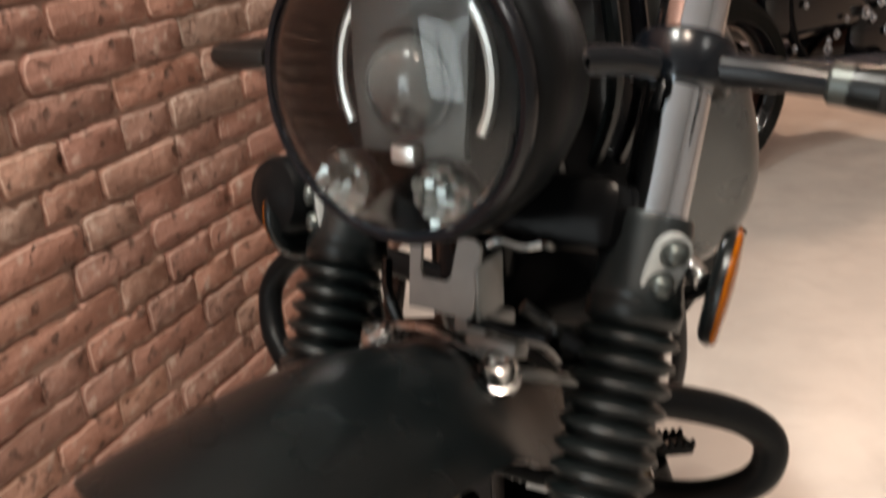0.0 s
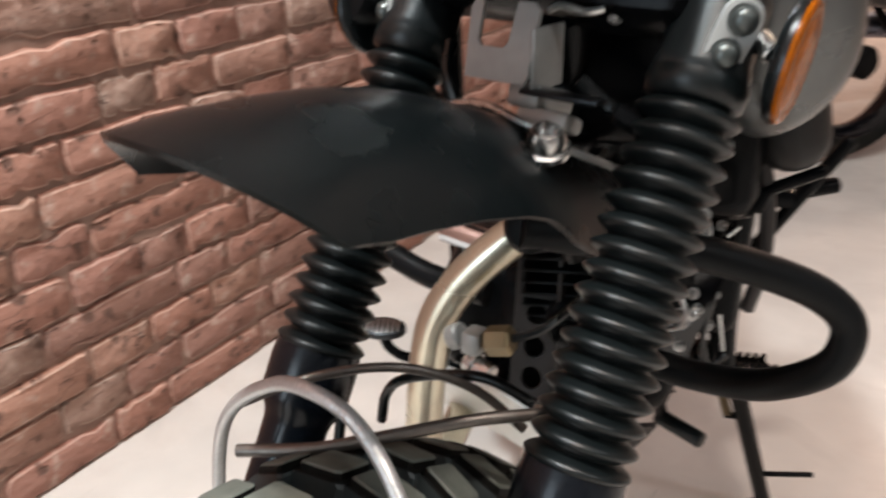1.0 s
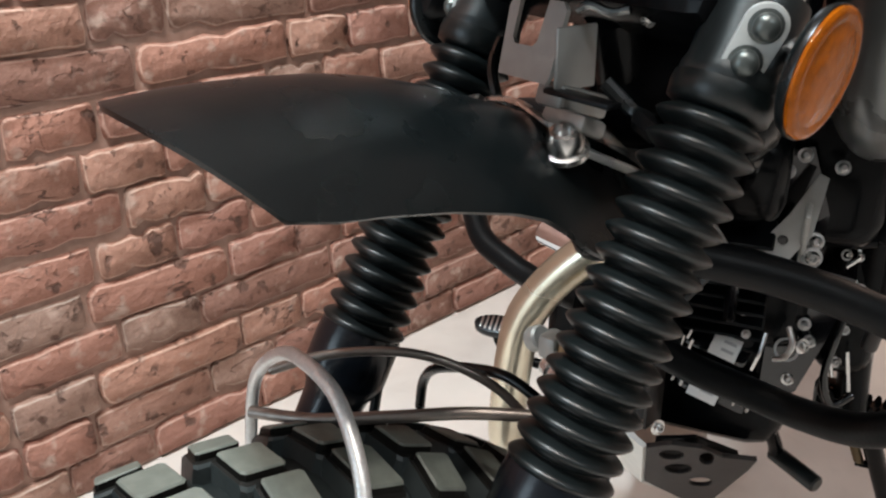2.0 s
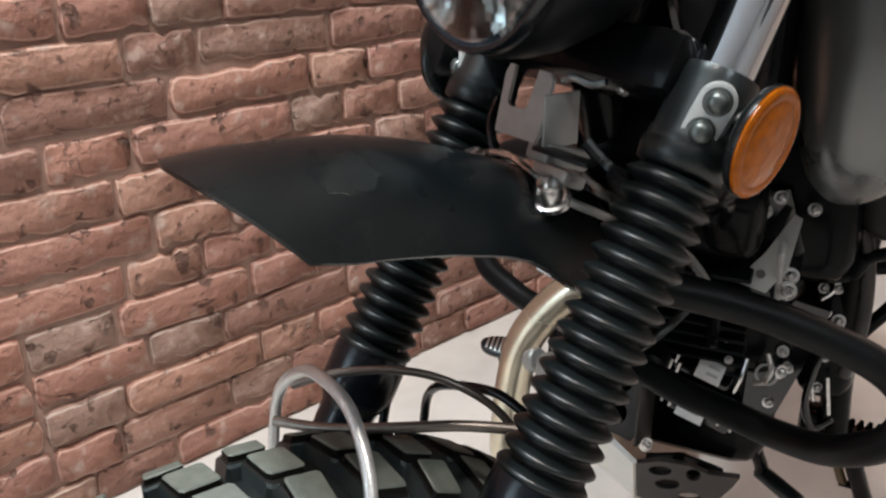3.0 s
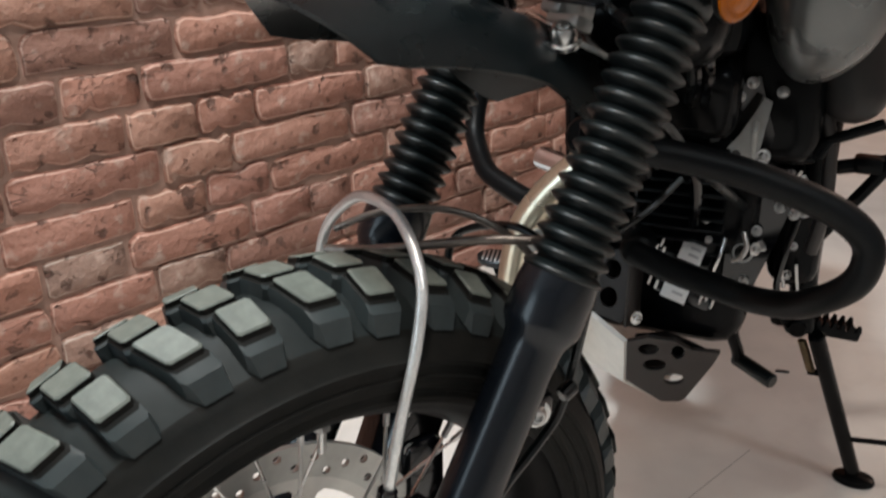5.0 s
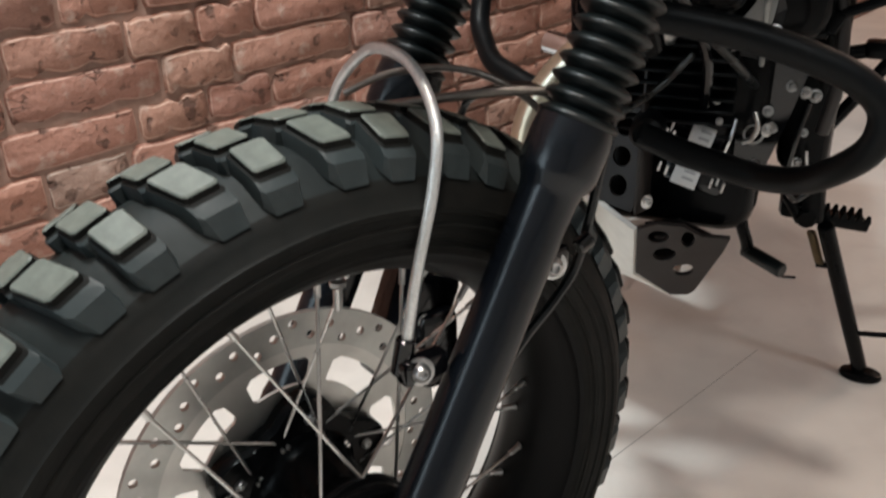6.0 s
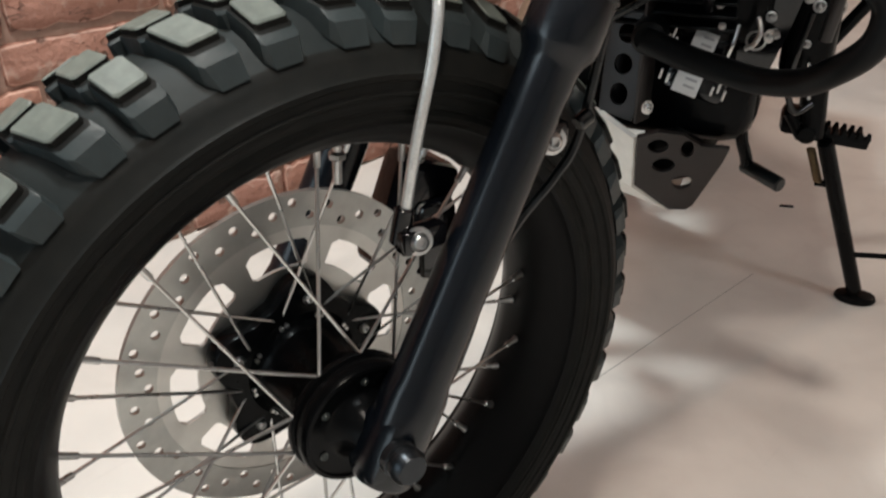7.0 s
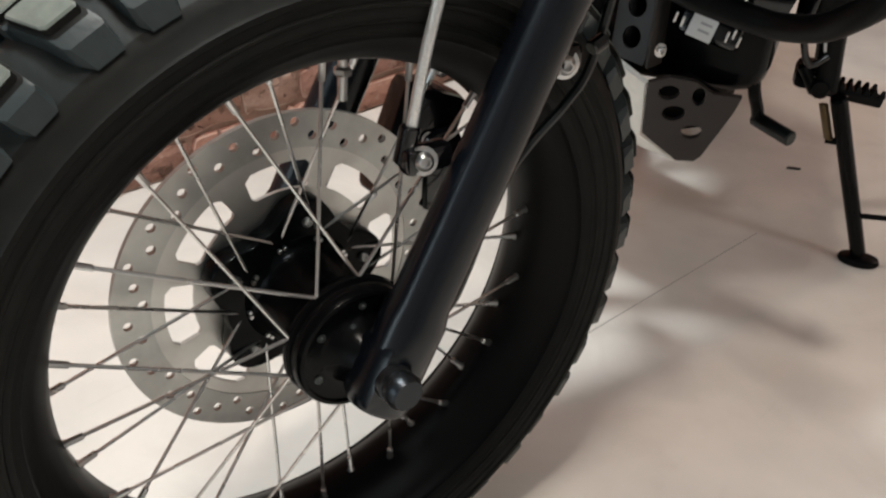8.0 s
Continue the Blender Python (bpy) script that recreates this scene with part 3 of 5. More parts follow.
w_part("hub_cap", lathe_bm([(0, 0.040), (0.047, 0.040), (0.0495, 0.045), (0.0503, 0.050), (0.0503, 0.056), (0.0487, 0.0595), (0.0460, 0.0600), (0.0450, 0.0575), (0.032, 0.0565), (0.028, 0.058), (0.022, 0.068), (0.018, 0.078), (0, 0.078)], 48, SPIN), M_ENGINE, wheel, "round black hub cover")
for k in range(6):
    t = math.radians(25 + 60 * k)
    w_part("cover_screw", bolt_bm((0.0575, 0.037 * math.cos(t), 0.037 * math.sin(t)), (1, 0, 0), 0.0022), M_BOLT, wheel)
w_part("valve", join_bm(rod_bm((-0.002, 0.024, 0.204), (0.0, 0.022, 0.168), 0.0036, 10), rod_bm((-0.001, 0.0232, 0.192), (-0.0007, 0.0228, 0.186), 0.0066, 6)), M_STEEL, wheel, "silver valve stem")

# -- fork legs
RIBS = 16
for side, tag in ((1, "left"), (-1, "right")):
    m = axis_m(leg_at(-0.035, side), leg_at(0.5, side)) @ Matrix.Scale(STRETCH, 4)
    low = [(0.0, 0.0), (0.021, 0.0), (0.0240, 0.004), (0.0240, 0.070), (0.0215, 0.082), (0.0202, 0.285), (0.0206, 0.312), (0.0220, 0.318), (0.0262, 0.325), (0.0274, 0.330), (0.0274, 0.352), (0.0262, 0.362), (0.0, 0.364)]
    leg = s_part("fork_leg", lathe_bm(low, 40, m), M_BLACK, label="satin black lower fork leg")
    g0, g1 = 0.358, 0.562
    gp = [(0.0, g0 - 0.004), (0.026, g0 - 0.004), (0.026, g0)]
    for k in range(RIBS):
        dz = (g1 - 0.014 - g0) / RIBS
        z0 = g0 + dz * k
        grow = 1.0 - 0.05 * k / RIBS
        gp += [(0.0202 * grow, z0 + dz * 0.04), (0.0228 * grow, z0 + dz * 0.16), (0.0258 * grow, z0 + dz * 0.32), (0.0276 * grow, z0 + dz * 0.46), (0.0278 * grow, z0 + dz * 0.56), (0.0262 * grow, z0 + dz * 0.70), (0.0230 * grow, z0 + dz * 0.86), (0.0204 * grow, z0 + dz * 0.97)]
    gp += [(0.0245, g1 - 0.012), (0.0255, g1 - 0.004), (0.0250, g1), (0.0, g1)]
    s_part("gaiter", lathe_bm(gp, 40, m), M_GAITER, label="ribbed black rubber fork gaiter", smooth=70)
    s_part("stanchion", rod_bm(leg_at(0.50, side), leg_at(0.90, side), 0.0180, 32), M_CHROME, label="polished chrome fork tube")
    s_part("lower_clamp", lathe_bm([(0, 0.524), (0.0230, 0.524), (0.0240, 0.528), (0.0240, 0.532), (0.0226, 0.536), (0.0228, 0.566), (0.0216, 0.571), (0.0182, 0.571), (0.0, 0.571)], 36, axis_m(leg_at(0, side), leg_at(1, side)) @ Matrix.Scale(STRETCH, 4)), M_CLAMP, label="satin black fork clamp")
    # round reflector on a two-bolt plate
    way = Vector((0.68 * side, -0.73, 0.0)).normalized()
    mid = leg_at(0.553, side) + way * 0.0246
    flat = axis_m(mid, mid + way) @ Matrix.Rotation(math.radians(-24 * side), 4, "Z") @ Matrix.Scale(0.84, 4)
    oval = [(0.0115 * math.cos(t), 0.0115 * math.sin(t) + (0.0105 if math.sin(t) >= 0 else -0.0105)) for t in (2 * math.pi * k / 24 for k in range(24))]
    plate = s_part("reflector_plate", plate_bm(oval, [], 0.004, flat, 0.0008), M_PLATE, label="oval steel plate with two bolts")
    for up in (0.0105, -0.0105):
        s_part("plate_bolt", lathe_bm([(0.0095, 0.002), (0.0095, 0.003), (0.0076, 0.0036), (0.0074, 0.0065), (0.0062, 0.0090), (0.0035, 0.0105), (0, 0.011)], 20, flat @ Matrix.Translation((0, up, 0))), M_BOLT, plate)
    ref = Matrix.Translation((0.1345 * side, 0.272, 0.486)) @ Matrix.Rotation(math.radians(9 * side), 4, "Z") @ Matrix.Rotation(math.radians(99 * side), 4, "Y") @ Matrix.Scale(1.05, 4)
    cup = s_part("side_reflector", lathe_bm([(0, -0.003), (0.024, -0.003), (0.0276, -0.0015), (0.0293, 0.0012), (0.0293, 0.0036), (0.0289, 0.0036), (0.0289, 0.002), (0, 0.002)], 36, ref), M_PLASTIC, label="round side reflector in a black cup")
    s_part("reflector_lens", lathe_bm([(0.0287, 0.002), (0.0287, 0.0052), (0.0276, 0.0064), (0.0245, 0.0070), (0.0232, 0.0064), (0.0220, 0.0064), (0.0208, 0.0071), (0.010, 0.0080), (0, 0.0083)], 36, ref), M_AMBER, cup, "amber reflector lens")
    s_part("reflector_stud", rod_bm(leg_at(0.550, side) + Vector((0.02 * side, 0.005, 0)), Vector((0.128 * side, 0.272, 0.487)), 0.0055, 12), M_STEEL, cup)

# -- axle
nut = s_part("axle", join_bm(rod_bm((-0.12, 0, 0), (0.118, 0, 0), 0.0085, 20), lathe_bm([(0, 0.112), (0.0142, 0.112), (0.0142, 0.118), (0.0126, 0.119), (0.0126, 0.123), (0.0136, 0.124), (0.0136, 0.129), (0.0112, 0.1335), (0, 0.1335)], 30, SPIN)), M_AXLE, label="dark axle with a ringed end nut")
for side in (1, -1):
    s_part("axle_lug", box_bm((0, 0, 0), (0.040, 0.043, 0.054), 0.010, Matrix.Translation((0.095 * side, 0.006, -0.006)) @ Matrix.Rotation(-RAKE, 4, "X")), M_BLACK)

# -- brake hose, cables and small parts at the wheel
s_part("brake_hose", tube_bm([(0.0760, 0.036, 0.152), (0.0781, 0.048, 0.215), (0.0770, 0.063, 0.268), (0.0635, 0.076, 0.306), (0.0275, 0.084, 0.3335), (-0.0116, 0.083, 0.3385), (-0.0450, 0.085, 0.323), (-0.0750, 0.086, 0.297), (-0.0920, 0.087, 0.266), (-0.0980, 0.085, 0.220), (-0.0950, 0.080, 0.16)], 0.0040, 10), M_HOSE, label="braided steel brake hose arching over the tyre")
clip = s_part("hose_clip", join_bm(rod_bm((0.076, 0.032, 0.142), (0.0765, 0.038, 0.168), 0.0070, 14), box_bm((0.082, 0.046, 0.146), (0.016, 0.036, 0.018), 0.004)), M_GLOSS, label="black hose clip with a silver bolt")
s_part("clip_bolt", bolt_bm((0.088, 0.040, 0.147), (1, -0.35, 0.25), 0.0066), M_STEEL, clip)
s_part("sensor_cable", tube_bm([(0.060, 0.050, -0.005), (0.086, 0.064, 0.020), (0.090, 0.078, 0.049), (0.090, 0.092, 0.082), (0.090, 0.111, 0.1175), (0.090, 0.131, 0.139), (0.090, 0.161, 0.162), (0.094, 0.178, 0.190), (0.100, 0.190, 0.26), (0.100, 0.215, 0.36), (0.100, 0.240, 0.45)], 0.0036, 8), M_PLASTIC, label="thin black sensor cable")
lug = s_part("cable_clip", join_bm(box_bm((0.098, 0.142, 0.200), (0.012, 0.036, 0.020), 0.004), rod_bm((0.104, 0.166, 0.205), (0.104, 0.178, 0.21), 0.006, 10)), M_GLOSS)
s_part("clip_bolt", bolt_bm((0.100, 0.146, 0.197), (1, -0.5, 0.1), 0.0070), M_STEEL, lug)
caliper = s_part("brake_caliper", join_bm(box_bm((-0.075, 0.100, 0.125), (0.055, 0.055, 0.110), 0.012, Matrix.Rotation(-0.4, 4, "X")), box_bm((-0.050, 0.150, 0.060), (0.030, 0.040, 0.075), 0.010)), M_GLOSS, label="gloss black brake caliper behind the disc")
for z in (0.09, 0.15):
    s_part("caliper_bolt", bolt_bm((-0.045, 0.12 + z * 0.2, z), (1, 0, 0), 0.005), M_STEEL, caliper)
s_part("front_hose", tube_bm([(-0.088, 0.100, 0.288), (-0.0605, 0.1198, 0.3040), (-0.0359, 0.1476, 0.3095), (-0.014, 0.1734, 0.3050), (0.0083, 0.1984, 0.288), (0.0335, 0.2118, 0.2651)], 0.0029, 10), M_DULL, label="thin dull steel hose behind the fork legs")
s_part("front_hose", tube_bm([(-0.070, 0.196, 0.235), (-0.0640, 0.1953, 0.258), (-0.0480, 0.1939, 0.2755), (-0.0188, 0.197, 0.2890), (0.0107, 0.2049, 0.294), (0.04, 0.212, 0.285)], 0.0034, 10), M_PLASTIC, label="thin dark cable behind the fork legs")
s_part("fork_brace", tube_bm([(-0.05, 0.070, 0.290), (-0.0141, 0.0913, 0.2960), (0.0173, 0.1205, 0.3031), (0.0446, 0.1519, 0.3077), (0.070, 0.1838, 0.3064)], 0.0036, 10), M_DULL, label="dull steel fork brace")
s_part("leg_cable", tube_bm([(-0.080, 0.185, 0.33), (-0.076, 0.172, 0.28), (-0.074, 0.158, 0.22)], 0.0035, 8), M_PLASTIC)


# -- front fender, a beak that hangs under the lower clamp
def fender():
    """A curved shell from a pointed nose back to the yoke, its sides drooping into skirts."""
    crest = ((0.003, 0.4845), (0.036, 0.4872), (0.070, 0.4866), (0.100, 0.4845), (0.130, 0.4792), (0.160, 0.4708), (0.185, 0.4618), (0.215, 0.4510), (0.240, 0.4400), (0.270, 0.4270), (0.300, 0.4100), (0.325, 0.3900))
    low = ((0.000, 0.4520), (0.047, 0.4465), (0.070, 0.4412), (0.090, 0.4390), (0.125, 0.4332), (0.160, 0.4245), (0.180, 0.4165), (0.195, 0.4060), (0.210, 0.3930), (0.230, 0.3800), (0.325, 0.3400))
    cy, cz = zip(*crest)
    ly, lz = zip(*low)
    n, rows = 28, 34
    bm = bmesh.new()
    vs = []
    for i in range(rows + 1):
        row = []
        for k in range(n + 1):
            t = -1 + 2 * k / n
            front = 0.003 + 0.044 * abs(t) ** 1.7
            y = front + (0.322 - 0.08 * abs(t) ** 2 - front) * (i / rows)
            top, bot = float(np.interp(y, cy, cz)), float(np.interp(y, ly, lz))
            wide = 0.069 - 0.010 * max(0.0, (y - 0.16) / 0.16)
            row.append(bm.verts.new((wide * t * (1.12 - 0.12 * t * t), y, top - (top - bot) * abs(t) ** 1.75)))
        vs.append(row)
    for a, b in zip(vs, vs[1:]):
        for k in range(n):
            bm.faces.new((a[k], a[k + 1], b[k + 1], b[k]))
    bmesh.ops.smooth_vert(bm, verts=[v for v in bm.verts if not v.is_boundary], factor=0.5, use_axis_x=True, use_axis_y=True, use_axis_z=True)
    bmesh.ops.recalc_face_normals(bm, faces=bm.faces)
    bmesh.ops.solidify(bm, geom=bm.faces[:], thickness=0.0030)
    return bm


fend = s_part("front_fender", fender(), M_PLASTIC, label="matt black beak-shaped front fender", smooth=50)
for side in (1, -1):
    u_part("fender_bolt", lathe_bm([(0, -0.002), (0.0105, -0.002), (0.0105, 0.0005), (0.0085, 0.001), (0.0085, 0.006), (0.0065, 0.009), (0.0045, 0.0095), (0.0042, 0.006), (0, 0.006)], 20, axis_m((0.041 * side, 0.238, 0.459), (0.075 * side, 0.190, 0.60)) @ Matrix.Scale(1.3, 4)), M_STEEL, fend, "shiny domed fender bolt")
    u_part("fender_strap", box_bm((0, 0, 0), (0.012, 0.075, 0.004), 0.001, Matrix.Translation((0.056 * side, 0.268, 0.447)) @ Matrix.Rotation(math.radians(-24 * side), 4, "Z") @ Matrix.Rotation(math.radians(-24), 4, "X")), M_BRACKET, fend)

# -- yokes and the bracket below the headlight
u_part("lower_yoke", box_bm((0, 0, 0), (0.19, 0.055, 0.042), 0.012, Matrix.Translation((0, 0.305, 0.535)) @ Matrix.Rotation(-RAKE, 4, "X")), M_ENGINE, label="black lower fork yoke")
u_part("upper_yoke", box_bm((0, 0, 0), (0.25, 0.070, 0.030), 0.010, Matrix.Translation((0, 0.425, 0.800)) @ Matrix.Rotation(-RAKE, 4, "X")), M_BLACK, label="black upper fork yoke")
u_part("steering_stem", rod_bm((0, 0.30, 0.52), (0, 0.43, 0.80), 0.024, 20), M_ENGINE)
brk = u_part("headlight_bracket", plate_bm([(-0.021, -0.016), (0.020, -0.016), (0.022, -0.011), (0.022, 0.024), (0.018, 0.028), (0.007, 0.028), (0.005, 0.005), (0.002, 0.002), (-0.013, 0.002), (-0.016, 0.005), (-0.017, 0.028), (-0.022, 0.028), (-0.025, 0.022)], [], 0.003, Matrix.Translation((0.004, 0.243, 0.505)) @ Matrix.Rotation(math.radians(72), 4, "X")), M_BRACKET, label="folded grey steel bracket with an open notch")
u_part("bracket_flange", box_bm((0.027, 0.256, 0.503), (0.003, 0.030, 0.034), 0.001), M_BRACKET, brk)
u_part("bracket_arm", tube_bm([(0.027, 0.256, 0.528), (0.034, 0.258, 0.531), (0.046, 0.262, 0.528), (0.056, 0.266, 0.530)], 0.0024, 8), M_STEEL, brk, "thin bright wire arm")
u_part("cross_pipe", tube_bm([(-0.050, 0.246, 0.463), (-0.030, 0.244, 0.471), (-0.004, 0.242, 0.474), (0.020, 0.241, 0.469), (0.040, 0.246, 0.463)], 0.0026, 8), M_STEEL, brk, "thin steel pipe between the fender bolts")
u_part("bracket_foot", box_bm((0, 0, 0), (0.022, 0.040, 0.014), 0.003, Matrix.Translation((0.020, 0.262, 0.478)) @ Matrix.Rotation(-0.3, 4, "X")), M_BRACKET, brk)
u_part("bracket_foot", box_bm((0, 0, 0), (0.034, 0.020, 0.010), 0.003, Matrix.Translation((0.034, 0.250, 0.470)) @ Matrix.Rotation(-0.4, 4, "X")), M_BRACKET, brk)
u_part("brake_pipe", tube_bm([(0.045, 0.262, 0.492), (0.06, 0.27, 0.478), (0.075, 0.268, 0.476), (0.09, 0.262, 0.470)], 0.0042, 8), M_PLASTIC)
u_part("bracket_strap", box_bm((0.046, 0.243, 0.4865), (0.050, 0.011, 0.003), 0.001), M_AXLE, brk, "narrow dark strap")
u_part("brake_pipe", tube_bm([(-0.03, 0.25, 0.462), (-0.045, 0.255, 0.485), (-0.055, 0.27, 0.50)], 0.0035, 8), M_PLASTIC)
u_part("hose_joint", rod_bm((0.070, 0.262, 0.478), (0.092, 0.262, 0.470), 0.0062, 6), M_ENGINE)
for x in (0.052, 0.058):
    u_part("stem_bolt", bolt_bm((x, 0.285, 0.520 + (x - 0.05) * 2), (0, -1, -0.3), 0.0035), M_STEEL)

# -- headlight
def facets_bm(r, m, seed):
    """A bowl of small flat mirrors, each tilted its own way."""
    rg = random.Random(seed)
    bm = bmesh.new()
    n = 7
    for i in range(n):
        for j in range(n):
            x, y = (i + 0.5) / n * 2 - 1, (j + 0.5) / n * 2 - 1
            if x * x + y * y > 1.0:
                continue
            h, z = 1.0 / n, 0.012 * (x * x + y * y)
            ax, ay = -0.5 * x + rg.uniform(-0.35, 0.35), -0.5 * y + rg.uniform(-0.35, 0.35)
            q = [((x + dx * h) * r, (y + dy * h) * r, z - (ax * dx + ay * dy) * h * r) for dx, dy in ((-1, -1), (1, -1), (1, 1), (-1, 1))]
            a = [bm.verts.new(v) for v in q]
            b = [bm.verts.new((v[0], v[1], -0.006)) for v in q]
            bm.faces.new(a)
            for k in range(4):
                bm.faces.new((a[k], b[k], b[(k + 1) % 4], a[(k + 1) % 4]))
    bm.transform(m)
    return bm


HEAD = Matrix.Translation((0.005, 0.192, 0.594)) @ Matrix.Rotation(math.radians(88), 4, "X") @ Matrix.Scale(0.79, 4)
lamp = s_part("headlight", lathe_bm([(0.0, -0.150), (0.035, -0.146), (0.066, -0.122), (0.086, -0.078), (0.0955, -0.045), (0.0975, -0.024), (0.0970, -0.006), (0.0930, 0.001), (0.0885, 0.004), (0.0860, 0.004), (0.0850, -0.006), (0.074, -0.030), (0.0, -0.034)], 56, HEAD), M_TUBE, label="round black headlight with a clear lens")
s_part("bezel", lathe_bm([(0.0860, 0.002), (0.0900, 0.000), (0.0935, 0.006), (0.0930, 0.013), (0.0905, 0.016), (0.0872, 0.0155), (0.0858, 0.010)], 64, HEAD, close=True), M_BLACK, lamp, "satin black headlight rim")
glass = s_part("lens", lathe_bm([(0.0868, 0.010), (0.083, 0.0185), (0.064, 0.028), (0.036, 0.0325), (0, 0.0340), (0, 0.0320), (0.036, 0.0305), (0.064, 0.0258), (0.082, 0.0162), (0.0850, 0.008)], 56, HEAD, close=True), M_GLASS, lamp, "clear domed glass")
glass.visible_shadow = False
s_part("projector", join_bm(lathe_bm([(0.0, -0.030), (0.031, -0.030), (0.033, -0.012), (0.0305, -0.006), (0.0285, -0.006)], 36, HEAD), lathe_bm([(0.0285, -0.008), (0.026, 0.000), (0.018, 0.0075), (0, 0.011)], 36, HEAD)), M_OPTIC, lamp, "round projector lens")
s_part("projector_shroud", plate_bm([(-0.036, -0.045), (0.036, -0.045), (0.040, 0.0), (0.038, 0.070), (-0.038, 0.070), (-0.040, 0.0)], [ring_loop(0, 0, 0.030, n=28)], 0.004, HEAD @ Matrix.Translation((0, 0.004, -0.012)), 0.001), M_LAMP_FRAME, lamp, "dark grey inner lamp frame")
s_part("shroud_tip", box_bm((0, -0.040, -0.004), (0.018, 0.012, 0.012), 0.003, HEAD), M_REFLECTOR, lamp)
for x, y in ((-0.039, -0.059), (0.031, -0.059)):
    at = HEAD @ Matrix.Translation((x, y, -0.001))
    led = s_part("led_reflector", facets_bm(0.0185, at, int(x * 1000) + 60), M_LED, lamp, "small faceted reflector", smooth=2)
    s_part("led_rim", lathe_bm([(0.0180, 0.0), (0.0215, 0.0), (0.0215, 0.006), (0.0192, 0.006)], 24, at, close=True), M_GLOSS, led)
for side in (1, -1):
    arc = [(side * 0.052 * math.cos(t), 0.062 * math.sin(t) + 0.004, -0.012) for t in (math.radians(-28 + 9 * k) for k in range(12))]
    s_part("light_guide", tube_bm(arc, 0.0030, 8, 2, HEAD), M_REFLECTOR, lamp, "curved light guide")
    s_part("headlight_ear", tube_bm([(0.068 * side, 0.245, 0.60), (0.080 * side, 0.268, 0.597), (0.092 * side, 0.286, 0.592)], 0.008, 10), M_BLACK)
    s_part("ear_bolt", bolt_bm((0.074 * side, 0.236, 0.602), (side, -0.2, 0), 0.0045), M_BLACK)
    # turn signal on a clamp round the fork tube
    cl = leg_at(0.652, side)
    sig = s_part("turn_signal_clamp", lathe_bm([(0.0182, -0.013), (0.025, -0.013), (0.0272, -0.009), (0.0272, 0.009), (0.025, 0.013), (0.0182, 0.013)], 30, axis_m(cl, cl + LEG)), M_BLACK, label="black clamp with a turn signal on a stalk")
    s_part("stalk", tube_bm([cl + Vector((0.020 * side, -0.006, 0)), cl + Vector((0.05 * side, -0.004, -0.002)), cl + Vector((0.085 * side, 0.0, -0.006))], (0.0095, 0.0072), 14), M_BLACK, sig)
    hub = cl + Vector((0.085 * side, 0.0, -0.006))
    s_part("stalk_collar", rod_bm(hub + Vector((-0.012 * side, 0, 0.001)), hub + Vector((0.002 * side, 0, 0)), 0.0105, 16), M_BOLT, sig)
    s_part("turn_signal", lathe_bm([(0, -0.004), (0.010, -0.004), (0.0110, 0.002), (0.0118, 0.030), (0.0110, 0.062), (0.008, 0.070), (0, 0.071)], 24, axis_m(hub, hub + Vector((side, 0.02, -0.10)))), M_PLASTIC, sig)
    s_part("signal_lens", box_bm((0, 0, 0), (0.046, 0.004, 0.012), 0.0015, Matrix.Translation(hub + Vector((0.036 * side, -0.0125, -0.003)))), M_PANEL, sig)
    s_part("clamp_bolt", bolt_bm(cl + Vector((-0.020 * side, -0.020, 0.002)), (-side, -0.5, 0), 0.005), M_STEEL, sig)
u_part("handlebar", tube_bm([(-0.36, 0.52, 0.90), (-0.20, 0.46, 0.90), (-0.08, 0.43, 0.85), (0.08, 0.43, 0.85), (0.20, 0.46, 0.90), (0.36, 0.52, 0.90)], 0.013, 12), M_BLACK, label="black handlebar")
s_part("horn", lathe_bm([(0, -0.022), (0.020, -0.022), (0.0255, -0.014), (0.0260, 0.004), (0.0235, 0.009), (0.016, 0.011), (0.010, 0.0145), (0, 0.0155)], 28, axis_m((-0.142, 0.262, 0.500), (-0.20, 0.0, 0.56))), M_TUBE, label="round black horn")


# -- crash bars
bar = part("crash_bar", tube_bm([(-0.025, 0.745, 0.630), (0.036, 0.790, 0.617), (0.084, 0.826, 0.604), (0.130, 0.855, 0.587), (0.167, 0.879, 0.567), (0.189, 0.892, 0.544), (0.192, 0.893, 0.520), (0.182, 0.894, 0.497), (0.155, 0.902, 0.472), (0.122, 0.918, 0.450), (0.075, 0.930, 0.438), (0.032, 0.926, 0.442), (-0.008, 0.912, 0.452), (-0.050, 0.900, 0.466)], 0.0142, 18), M_TUBE, bike, "looped black tubular crash bar")
part("crash_bar", tube_bm([(-0.05, 0.86, 0.66), (-0.17, 0.92, 0.655), (-0.27, 0.955, 0.635), (-0.315, 0.958, 0.595), (-0.310, 0.938, 0.552), (-0.284, 0.917, 0.528), (-0.256, 0.900, 0.513), (-0.222, 0.893, 0.504), (-0.182, 0.889, 0.496), (-0.120, 0.885, 0.494)], 0.0125, 16), M_TUBE, bike, "looped black tubular crash bar")
for p, q in (((-0.02, 0.745, 0.632), (-0.03, 0.83, 0.60)), ((-0.045, 0.901, 0.465), (-0.060, 0.935, 0.468))):
    part("bar_mount", rod_bm(p, q, 0.019, 14), M_TUBE, bar)

